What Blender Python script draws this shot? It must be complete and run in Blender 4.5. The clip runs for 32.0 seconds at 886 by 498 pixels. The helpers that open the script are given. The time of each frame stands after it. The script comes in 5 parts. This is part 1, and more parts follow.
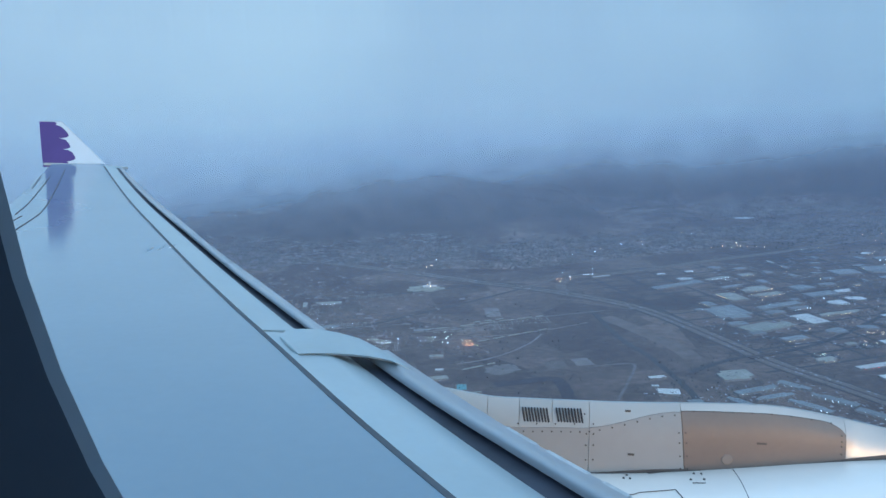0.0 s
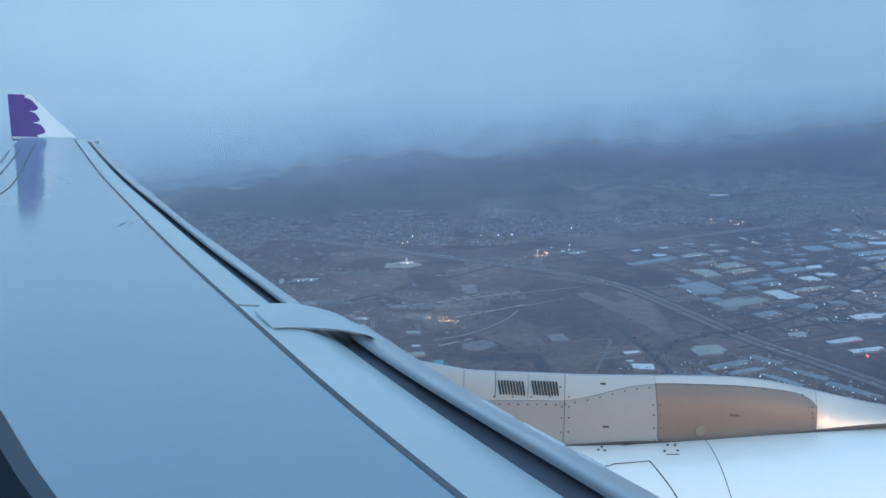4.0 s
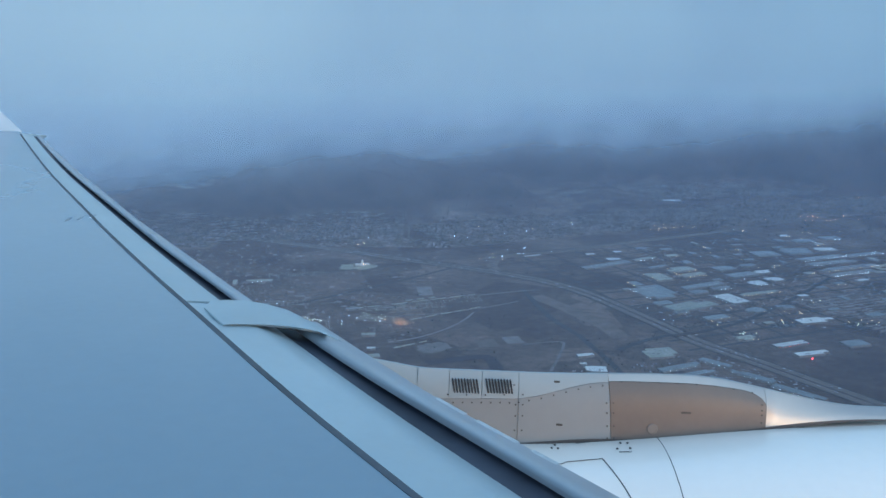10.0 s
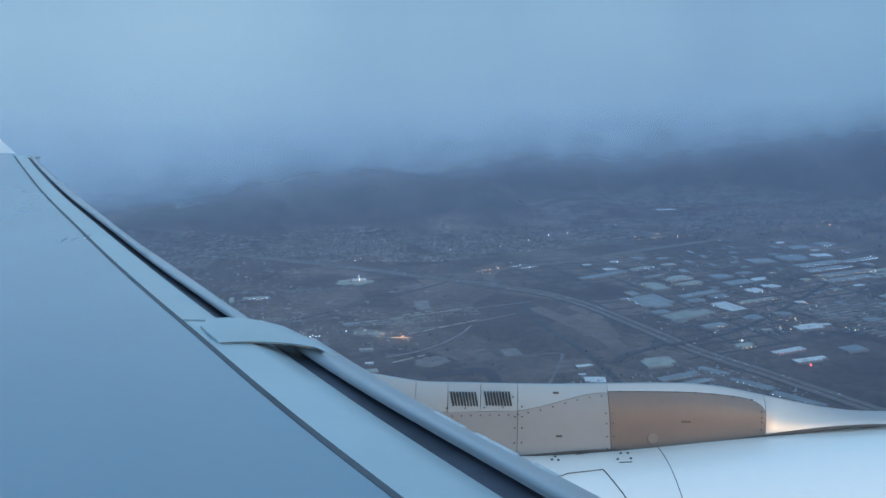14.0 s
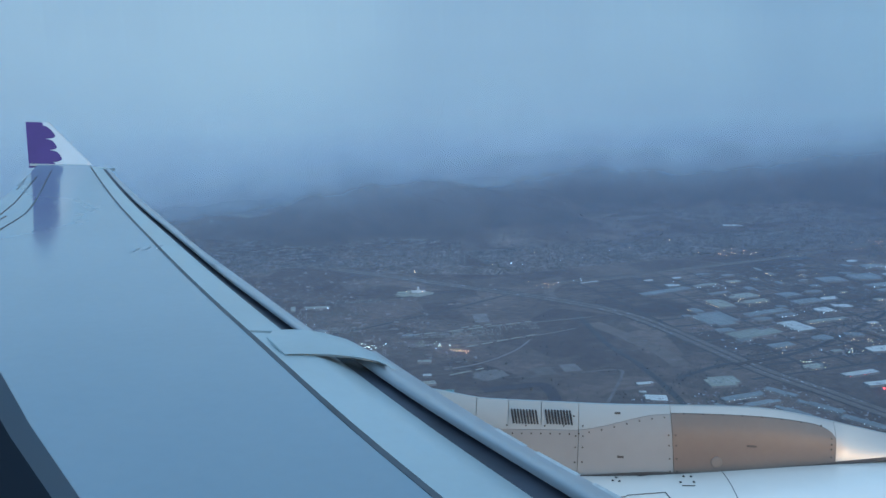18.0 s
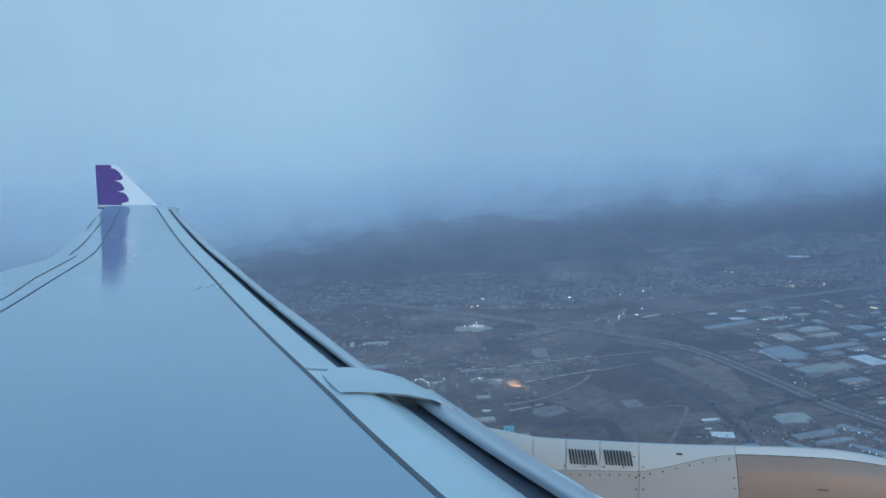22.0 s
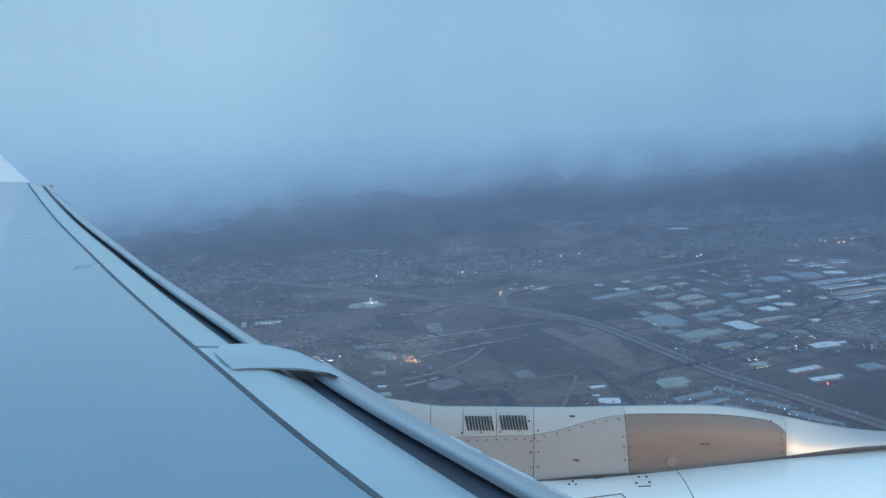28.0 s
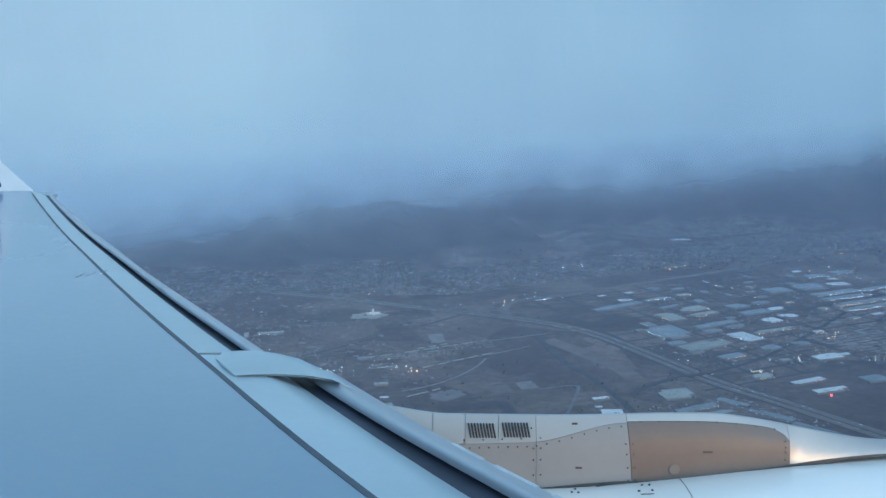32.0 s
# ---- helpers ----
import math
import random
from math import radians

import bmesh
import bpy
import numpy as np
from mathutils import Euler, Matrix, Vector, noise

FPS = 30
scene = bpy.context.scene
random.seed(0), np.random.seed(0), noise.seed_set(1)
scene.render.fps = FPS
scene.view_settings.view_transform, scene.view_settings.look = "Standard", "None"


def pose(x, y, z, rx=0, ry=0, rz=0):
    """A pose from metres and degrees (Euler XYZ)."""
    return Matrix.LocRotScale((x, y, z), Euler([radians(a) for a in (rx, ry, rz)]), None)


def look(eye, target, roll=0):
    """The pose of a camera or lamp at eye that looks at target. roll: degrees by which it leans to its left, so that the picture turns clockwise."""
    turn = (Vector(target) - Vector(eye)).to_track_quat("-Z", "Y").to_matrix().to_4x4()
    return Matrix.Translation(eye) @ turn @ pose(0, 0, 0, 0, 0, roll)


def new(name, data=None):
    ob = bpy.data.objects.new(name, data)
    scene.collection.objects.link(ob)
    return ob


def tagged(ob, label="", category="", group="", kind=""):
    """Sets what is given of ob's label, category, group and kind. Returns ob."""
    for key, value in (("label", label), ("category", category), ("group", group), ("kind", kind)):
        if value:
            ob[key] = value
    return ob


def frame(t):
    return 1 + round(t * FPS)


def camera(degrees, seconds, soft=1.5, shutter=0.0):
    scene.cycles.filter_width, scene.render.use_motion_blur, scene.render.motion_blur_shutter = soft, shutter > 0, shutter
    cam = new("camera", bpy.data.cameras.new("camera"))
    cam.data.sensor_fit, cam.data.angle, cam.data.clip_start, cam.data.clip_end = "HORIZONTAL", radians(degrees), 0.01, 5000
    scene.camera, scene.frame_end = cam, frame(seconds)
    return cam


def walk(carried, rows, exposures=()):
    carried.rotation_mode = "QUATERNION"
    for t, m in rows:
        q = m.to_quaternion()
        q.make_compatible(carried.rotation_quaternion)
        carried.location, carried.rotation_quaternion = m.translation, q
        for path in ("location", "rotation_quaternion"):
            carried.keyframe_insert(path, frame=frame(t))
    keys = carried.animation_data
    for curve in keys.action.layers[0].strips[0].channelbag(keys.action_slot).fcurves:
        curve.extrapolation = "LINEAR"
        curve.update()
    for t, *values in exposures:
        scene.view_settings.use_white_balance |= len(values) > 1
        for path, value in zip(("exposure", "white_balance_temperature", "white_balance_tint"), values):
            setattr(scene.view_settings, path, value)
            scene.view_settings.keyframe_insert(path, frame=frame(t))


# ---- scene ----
# ---- camera ----
# The airliner's place and bank over the land; the camera is held at a cabin window, in the airliner's own axes
# (x to the nose, y out along the left wing, z up).
AIR = pose(668.8, 4.8, 550.8, -4.51, 2.05, 14.98)


def held(x, y, z, yaw, pitch, roll):
    """A camera in the cabin: yaw to the left of straight out, pitch up, roll."""
    return AIR @ pose(x, y, z, 0, 0, yaw) @ pose(0, 0, 0, 90 + pitch) @ pose(0, 0, 0, 0, 0, roll)


cam = camera(56.66, 32.0, soft=1.5)
walk(cam, [(t, held(*place)) for t, *place in (
    (0.0, -0.011, -0.047, 0.074, 5.74, -6.48, 0.84), (0.5, -0.012, -0.044, 0.066, 5.00, -5.43, 0.76), (1.0, -0.019, -0.022, 0.076, 4.85, -6.89, 1.13),
    (1.5, 0.001, -0.023, 0.054, 4.40, -7.39, 1.05), (2.0, -0.011, -0.031, 0.081, 4.15, -8.13, 1.15), (2.5, -0.007, -0.024, 0.061, 4.22, -8.33, 0.79),
    (4.5, -0.009, -0.010, 0.038, 3.98, -8.06, 1.22), (5.0, -0.006, -0.014, 0.024, 3.53, -8.10, 0.90), (5.5, 0.003, -0.010, 0.006, 3.17, -7.99, 0.23),
    (6.0, -0.001, 0.008, -0.001, 2.45, -8.07, 0.20), (6.5, 0.009, 0.035, -0.005, 1.81, -7.83, 0.71), (7.0, 0.012, 0.063, -0.013, 1.17, -7.09, 1.21),
    (7.5, 0.014, 0.062, -0.025, 0.80, -6.41, 2.00), (8.0, 0.009, 0.057, -0.016, 0.86, -6.83, 2.53), (8.5, 0.009, 0.059, -0.030, 1.15, -6.82, 2.31),
    (9.0, 0.010, 0.053, -0.023, 1.27, -6.96, 2.21), (9.5, 0.005, 0.059, -0.020, 0.87, -7.35, 1.95), (10.0, 0.001, 0.056, -0.015, 1.00, -7.86, 2.03),
    (10.5, 0.011, 0.059, -0.034, 1.30, -7.00, 1.55), (11.0, 0.014, 0.060, -0.039, 1.27, -6.45, 1.06), (11.5, 0.013, 0.056, -0.042, 1.42, -6.32, 1.12),
    (12.0, 0.013, 0.059, -0.041, 1.26, -6.45, 1.29), (12.5, 0.018, 0.042, -0.034, 1.17, -5.95, 1.00), (13.0, 0.007, 0.057, -0.035, 1.11, -6.63, 1.33),
    (13.5, 0.002, 0.059, -0.030, 1.23, -7.10, 1.30), (14.0, 0.005, 0.062, -0.020, 0.76, -6.91, 0.92), (14.5, -0.012, 0.072, -0.019, 1.15, -8.45, 1.62),
    (16.5, -0.005, 0.065, -0.019, 0.23, -6.83, 1.33), (17.0, -0.020, 0.064, 0.021, 0.70, -6.62, 1.95), (17.5, -0.024, 0.042, 0.008, 1.44, -6.77, 2.38),
    (18.0, -0.020, 0.012, 0.020, 4.96, -6.10, 1.28), (18.5, -0.016, 0.004, 0.036, 6.06, -4.79, 1.13), (19.0, -0.009, -0.003, 0.053, 8.75, -3.63, 1.77),
    (19.5, 0.014, 0.020, 0.045, 10.43, -2.43, 0.69), (20.0, 0.020, 0.043, 0.043, 10.03, -2.47, 1.09), (20.5, 0.018, 0.037, 0.049, 10.25, -2.85, 0.96),
    (21.0, 0.008, 0.036, 0.050, 9.94, -3.37, 0.98), (21.5, 0.019, 0.032, 0.051, 9.19, -3.63, 0.37), (22.0, 0.008, 0.047, 0.040, 9.02, -3.74, 0.35),
    (22.5, 0.009, 0.044, 0.041, 8.61, -3.61, 0.23), (23.0, 0.013, 0.049, 0.016, 7.60, -4.13, 0.66), (23.5, 0.006, 0.059, 0.013, 6.78, -5.18, 0.14),
    (24.0, 0.012, 0.055, -0.001, 4.85, -4.69, -0.58), (24.5, -0.004, 0.067, -0.029, 3.78, -5.78, 1.00), (25.0, 0.008, 0.066, -0.049, 3.17, -5.46, 0.70),
    (25.5, 0.013, 0.065, -0.067, 2.28, -4.74, 0.18), (27.5, -0.019, 0.086, -0.016, 1.37, -5.34, 0.35), (28.0, -0.011, 0.083, -0.012, 1.56, -5.37, 0.08),
    (28.5, -0.016, 0.088, -0.016, 1.16, -4.72, -0.05), (29.0, -0.002, 0.078, -0.017, 1.21, -4.79, 0.29), (29.5, -0.013, 0.085, -0.031, 1.08, -4.29, 0.53),
    (30.0, -0.003, 0.073, -0.049, 0.99, -4.52, 0.39), (30.5, -0.015, 0.082, -0.061, 1.19, -5.07, 0.31), (31.0, -0.015, 0.082, -0.055, 1.84, -5.37, 0.32),
    (31.5, -0.000, 0.064, -0.056, 1.74, -3.92, -0.25), (32.0, -0.009, 0.081, -0.046, 1.74, -4.63, 0.17),
)], exposures=((0.0, 0.20, 5680.0, 9.5), (6.0, 0.15, 5680.0, 9.5), (9.0, 0.02, 5640.0, 9.0), (12.0, -0.07, 5590.0, 8.5), (17.0, -0.09, 5550.0, 7.5), (20.0, 0.03, 5580.0, 7.0), (32.0, 0.10, 5640.0, 6.0)))

# ---- light ----
SUN_TURN, SUN_LIFT = 140.0, 5.0      # degrees: where the low sun stands behind the cloud, clockwise from +y; its height
world = bpy.data.worlds.new("dusk_sky")
scene.world = world
world.use_nodes = True
wt = world.node_tree
wt.nodes.clear()


def wnode(kind, **values):
    n = wt.nodes.new(kind)
    for key, value in values.items():
        n.inputs[key].default_value = value
    return n


out = wnode("ShaderNodeOutputWorld")
sky = wnode("ShaderNodeTexSky")
sky.sky_type, sky.sun_disc = "NISHITA", False
sky.sun_elevation, sky.sun_rotation = radians(SUN_LIFT), radians(SUN_TURN)
clear = wnode("ShaderNodeBackground", Strength=0.02)
wt.links.new(sky.outputs[0], clear.inputs[0])
# overcast: pale blue cloud, greyer at the horizon, brighter towards the set sun
coord = wnode("ShaderNodeTexCoord")
split = wnode("ShaderNodeSeparateXYZ")
wt.links.new(coord.outputs["Generated"], split.inputs[0])
lift = wnode("ShaderNodeValToRGB")
wt.links.new(split.outputs["Z"], lift.inputs[0])
ramp = lift.color_ramp
ramp.elements[0].position, ramp.elements[0].color = 0.0, (0.20, 0.36, 0.58, 1)
ramp.elements[1].position, ramp.elements[1].color = 0.5, (0.20, 0.42, 0.66, 1)
for place, tone in ((0.20, (0.26, 0.51, 0.78, 1)), (0.82, (0.46, 0.68, 0.90, 1))):
    ramp.elements.new(place).color = tone
puff = wnode("ShaderNodeTexNoise", Scale=2.2, Detail=4.0, Roughness=0.5)
wt.links.new(coord.outputs["Generated"], puff.inputs["Vector"])
puff_range = wnode("ShaderNodeMapRange")
puff_range.inputs["From Min"].default_value, puff_range.inputs["From Max"].default_value = 0.3, 0.7
puff_range.inputs["To Min"].default_value, puff_range.inputs["To Max"].default_value = 0.90, 1.08
wt.links.new(puff.outputs["Fac"], puff_range.inputs["Value"])
# towards the sun
toward = wnode("ShaderNodeVectorMath")
toward.operation = "DOT_PRODUCT"
toward.inputs[1].default_value = (math.sin(radians(SUN_TURN)), math.cos(radians(SUN_TURN)), 0.05)
wt.links.new(coord.outputs["Generated"], toward.inputs[0])
glow = wnode("ShaderNodeMapRange")
glow.inputs["From Min"].default_value, glow.inputs["From Max"].default_value = 0.1, 1.0
glow.inputs["To Min"].default_value, glow.inputs["To Max"].default_value = 0.0, 1.0
wt.links.new(toward.outputs["Value"], glow.inputs["Value"])
warm = wnode("ShaderNodeMixRGB", Color2=(1.17, 1.47, 1.62, 1))
wt.links.new(glow.outputs[0], warm.inputs[0])
wt.links.new(lift.outputs[0], warm.inputs[1])
low = wnode("ShaderNodeMapRange")
low.inputs["From Min"].default_value, low.inputs["From Max"].default_value = 0.02, 0.20
low.inputs["To Min"].default_value, low.inputs["To Max"].default_value = 1.0, 0.0
wt.links.new(split.outputs["Z"], low.inputs["Value"])
narrow = wnode("ShaderNodeMath")
narrow.operation = "POWER"
narrow.inputs[1].default_value = 3.0
wt.links.new(glow.outputs[0], narrow.inputs[0])
dusk = wnode("ShaderNodeMath")
dusk.operation = "MULTIPLY"
wt.links.new(low.outputs[0], dusk.inputs[0])
wt.links.new(narrow.outputs[0], dusk.inputs[1])
ember = wnode("ShaderNodeMixRGB", Color2=(3.3, 1.5, 0.45, 1))
wt.links.new(dusk.outputs[0], ember.inputs[0])
wt.links.new(warm.outputs[0], ember.inputs[1])
overcast = wnode("ShaderNodeBackground")
wt.links.new(ember.outputs[0], overcast.inputs[0])
wt.links.new(puff_range.outputs[0], overcast.inputs[1])
both = wnode("ShaderNodeAddShader")
wt.links.new(clear.outputs[0], both.inputs[0])
wt.links.new(overcast.outputs[0], both.inputs[1])
wt.links.new(both.outputs[0], out.inputs[0])

sun = new("sun", bpy.data.lights.new("sun", "SUN"))
sun.data.energy, sun.data.angle, sun.data.color = 0.5, radians(12), (1.0, 0.72, 0.45)
from_sun = Vector((math.sin(radians(SUN_TURN)), math.cos(radians(SUN_TURN)), math.tan(radians(SUN_LIFT))))
sun.matrix_world = look(from_sun * 100, (0, 0, 0))

# ---- materials ----


def material(name, base, rough=0.6, metal=0.0, vary=0.15, scale=1.0, fine=0.0, bump=0.0, coat=0.0, spec=0.5, island=False):
    """Painted or plain surface: base colour with two scales of variation, in metres of the object's own axes."""
    m = bpy.data.materials.new(name)
    m.use_nodes = True
    t = m.node_tree
    b = t.nodes["Principled BSDF"]
    b.inputs["Roughness"].default_value = rough
    b.inputs["Metallic"].default_value = metal
    b.inputs["Coat Weight"].default_value = coat
    b.inputs["Specular IOR Level"].default_value = spec
    c = t.nodes.new("ShaderNodeTexCoord")
    n = t.nodes.new("ShaderNodeTexNoise")
    n.inputs["Scale"].default_value, n.inputs["Detail"].default_value = scale, 8.0
    t.links.new(c.outputs["Object"], n.inputs["Vector"])
    n2 = t.nodes.new("ShaderNodeTexNoise")
    n2.inputs["Scale"].default_value, n2.inputs["Detail"].default_value = scale * (fine or 12.0), 4.0
    t.links.new(c.outputs["Object"], n2.inputs["Vector"])
    mix = t.nodes.new("ShaderNodeMath")
    mix.operation = "MULTIPLY_ADD"
    mix.inputs[1].default_value = 0.35
    t.links.new(n2.outputs["Fac"], mix.inputs[0])
    t.links.new(n.outputs["Fac"], mix.inputs[2])
    r = t.nodes.new("ShaderNodeMapRange")
    r.inputs["From Min"].default_value, r.inputs["From Max"].default_value = 0.35, 1.0
    r.inputs["To Min"].default_value, r.inputs["To Max"].default_value = 1 - vary, 1 + vary
    t.links.new(mix.outputs[0], r.inputs["Value"])
    info = t.nodes.new("ShaderNodeObjectInfo")
    r2 = t.nodes.new("ShaderNodeMapRange")
    r2.inputs["To Min"].default_value, r2.inputs["To Max"].default_value = 1 - vary * 0.6, 1 + vary * 0.6
    t.links.new((t.nodes.new("ShaderNodeNewGeometry").outputs["Random Per Island"] if island else info.outputs["Random"]), r2.inputs["Value"])
    f = t.nodes.new("ShaderNodeMath")
    f.operation = "MULTIPLY"
    t.links.new(r.outputs[0], f.inputs[0])
    t.links.new(r2.outputs[0], f.inputs[1])
    s = t.nodes.new("ShaderNodeVectorMath")
    s.operation = "SCALE"
    s.inputs[0].default_value = base
    t.links.new(f.outputs[0], s.inputs["Scale"])
    t.links.new(s.outputs[0], b.inputs["Base Color"])
    if bump:
        bp = t.nodes.new("ShaderNodeBump")
        bp.inputs["Strength"].default_value, bp.inputs["Distance"].default_value = bump, 0.02
        t.links.new(n2.outputs["Fac"], bp.inputs["Height"])
        t.links.new(bp.outputs[0], b.inputs["Normal"])
    return m


def lamp_material(name, colour, strength):
    m = bpy.data.materials.new(name)
    m.use_nodes = True
    b = m.node_tree.nodes["Principled BSDF"]
    b.inputs["Base Color"].default_value = (*colour, 1)
    b.inputs["Emission Color"].default_value = (*colour, 1)
    b.inputs["Emission Strength"].default_value = strength
    return m


WING_PAINT = material("wing_paint", (0.235, 0.322, 0.392), 0.09, 0.0, 0.06, 0.25, 30, spec=0.5)
SLAT_PAINT = material("slat_paint", (0.42, 0.50, 0.53), 0.35, 0.1, 0.08, 0.6, 20)
SLAT_METAL = material("slat_metal", (0.43, 0.46, 0.49), 0.42, 0.35, 0.08, 0.6, 20)
GAP_DARK = material("gap_dark", (0.035, 0.04, 0.05), 0.7, 0.0, 0.2, 2.0)
PLACARD_GREY = material("placard_grey", (0.19, 0.25, 0.30), 0.3, 0.0, 0.3, 9.0)
EDGE_PALE = material("edge_pale", (0.50, 0.54, 0.56), 0.5, 0.0, 0.3, 9.0)
SEAM_GREY = material("seam_grey", (0.075, 0.088, 0.105), 0.6, 0.0, 0.3, 0.8)
REVEAL_LIT = material("reveal_lit", (0.34, 0.38, 0.43), 0.6, 0.0, 0.1, 8.0)
SLOT_SHADE = material("slot_shade", (0.055, 0.068, 0.10), 0.55, 0.0, 0.55, 1.1, 5)
TIP_WHITE = material("tip_white", (0.58, 0.66, 0.72), 0.25, 0.0, 0.04, 1.0)
TIP_PURPLE = material("tip_purple", (0.070, 0.036, 0.205), 0.25, 0.0, 0.08, 1.5)
PYLON_GREY = material("pylon_grey", (0.252, 0.268, 0.280), 0.45, 0.0, 0.08, 1.2, 10)
PYLON_WHITE = material("pylon_white", (0.345, 0.385, 0.405), 0.38, 0.0, 0.06, 1.2, 10)
PYLON_BRONZE = material("pylon_bronze", (0.163, 0.145, 0.138), 0.48, 0.35, 0.10, 1.6, 14)
PYLON_DISC = material("pylon_disc", (0.20, 0.175, 0.16), 0.5, 0.1, 0.05, 6.0)
PYLON_METAL = material("pylon_metal", (0.40, 0.40, 0.40), 0.37, 0.65, 0.06, 1.2, 14)
NACELLE_WHITE = material("nacelle_white", (0.90, 0.875, 0.825), 0.2, 0.0, 0.04, 0.8, 14, coat=0.8)
SEAL_BROWN = material("seal_brown", (0.085, 0.075, 0.075), 0.6, 0.0, 0.15, 3.0)
RIVET_DARK = material("rivet_dark", (0.06, 0.06, 0.06), 0.5)
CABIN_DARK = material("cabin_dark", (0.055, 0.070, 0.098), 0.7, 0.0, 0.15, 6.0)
SOIL_BERM = material("soil_berm", (0.055, 0.050, 0.055), 0.95, 0.0, 0.25, 0.05, spec=0.12)
SOIL_PALE = material("soil_pale", (0.19, 0.172, 0.162), 0.95, 0.0, 0.3, 0.04, spec=0.12)
SOIL_TAN = material("soil_tan", (0.138, 0.114, 0.100), 0.95, 0.0, 0.3, 0.03, spec=0.12)
CONCRETE = material("concrete", (0.150, 0.130, 0.116), 0.9, 0.0, 0.2, 0.05, spec=0.12)
PAVING_FLOODLIT = material("paving_floodlit", (0.30, 0.295, 0.24), 0.9, 0.0, 0.35, 0.05, spec=0.12)
ASPHALT = material("asphalt", (0.06, 0.06, 0.062), 0.9, 0.0, 0.25, 0.03, spec=0.12)
ROOF_WHITE = material("roof_white", (0.58, 0.60, 0.60), 0.8, 0.0, 0.14, 0.08, spec=0.12)
ROOF_GREY = material("roof_grey", (0.215, 0.240, 0.255), 0.8, 0.0, 0.22, 0.07, spec=0.12)
ROOF_TAN = material("roof_tan", (0.31, 0.32, 0.285), 0.85, 0.0, 0.18, 0.06, spec=0.12)
WALL_TILT = material("wall_tilt", (0.17, 0.165, 0.16), 0.85, 0.0, 0.15, 0.1, spec=0.12)
UNIT_GREY = material("unit_grey", (0.22, 0.23, 0.24), 0.7, 0.2, 0.2, 0.5)
WATER_DARK = material("water_dark", (0.022, 0.030, 0.040), 0.25, 0.0, 0.2, 0.02)
WATER_TURQUOISE = material("water_turquoise", (0.075, 0.30, 0.32), 0.4, 0.0, 0.08, 0.05)
TREE_GREEN = material("tree_green", (0.070, 0.071, 0.064), 0.9, 0.0, 0.45, 0.05, spec=0.12, island=True)
HOUSE_ROOF = material("house_roof", (0.178, 0.162, 0.157), 0.9, 0.0, 0.5, 0.012, spec=0.12, island=True)
CAR_BODY = material("car_body", (0.30, 0.31, 0.33), 0.35, 0.2, 0.9, 0.15, 3, island=True)
LAMP_WHITE = lamp_material("lamp_white", (0.85, 0.95, 1.0), 10.0)
LAMP_AMBER = lamp_material("lamp_amber", (1.0, 0.62, 0.30), 11.0)
LAMP_ORANGE = lamp_material("lamp_orange", (1.0, 0.38, 0.15), 20.0)
LAMP_GREEN = lamp_material("lamp_green", (0.9, 1.0, 0.72), 9.0)
LAMP_RED = lamp_material("lamp_red", (1.0, 0.06, 0.06), 6.0)

# ---- mesh helpers ----


def flat_mesh(name, verts, faces, smooth=False):
    me = bpy.data.meshes.new(name)
    me.from_pydata([tuple(v) for v in verts], [], [tuple(f) for f in faces])
    me.update()
    if smooth:
        me.shade_smooth()
    return me


def part(name, me, mat, parent=None, label="", kind=""):
    """One mesh object, under a thing or a part of it."""
    if isinstance(me, bmesh.types.BMesh):
        bm, me = me, bpy.data.meshes.new(name)
        bm.to_mesh(me)
        bm.free()
    if not me.materials:
        me.materials.append(mat)
    ob = new(name, me)
    ob.parent = parent
    return tagged(ob, label, "", "", kind)


def sheet(fn, us, vs):
    """A surface over two parameters."""
    verts = [fn(u, v) for v in vs for u in us]
    n = len(us)
    faces = [(j * n + i, j * n + i + 1, (j + 1) * n + i + 1, (j + 1) * n + i) for j in range(len(vs) - 1) for i in range(n - 1)]
    return verts, faces


def slab_mesh(name, fn, us, vs, thick, way=(0, 0, -1), smooth=True):
    """A curved plate: the surface fn and its copy, moved by thick along way, closed round the rim."""
    verts, faces = sheet(fn, us, vs)
    w = Vector(way) * thick
    low = [tuple(Vector(v) + w) for v in verts]
    k, n, m = len(verts), len(us), len(vs)
    rim = [i for i in range(n)] + [j * n + n - 1 for j in range(1, m)] + [(m - 1) * n + i for i in range(n - 2, -1, -1)] + [j * n for j in range(m - 2, 0, -1)]
    sides = [(rim[i], rim[(i + 1) % len(rim)], rim[(i + 1) % len(rim)] + k, rim[i] + k) for i in range(len(rim))]
    me = flat_mesh(name, verts + low, faces + [tuple(i + k for i in f[::-1]) for f in faces] + sides)
    if smooth:
        me.shade_smooth()
        me.set_sharp_from_angle(angle=radians(40))
    return me


def box_mesh(name, sx, sy, sz, bevel=0.0, z0=0.0):
    bm = bmesh.new()
    bmesh.ops.create_cube(bm, size=1.0)
    bmesh.ops.scale(bm, vec=(sx, sy, sz), verts=bm.verts)
    bmesh.ops.translate(bm, vec=(0, 0, z0 + sz / 2), verts=bm.verts)
    if bevel:
        bmesh.ops.bevel(bm, geom=bm.edges[:], offset=bevel, segments=1, affect="EDGES")
    me = bpy.data.meshes.new(name)
    bm.to_mesh(me)
    bm.free()
    return me


def span(a, b, n):
    return [a + (b - a) * i / (n - 1) for i in range(n)]


def ease(a, b, x):
    x = min(1.0, max(0.0, (x - a) / (b - a)))
    return x * x * (3 - 2 * x)


# ---- the land ----


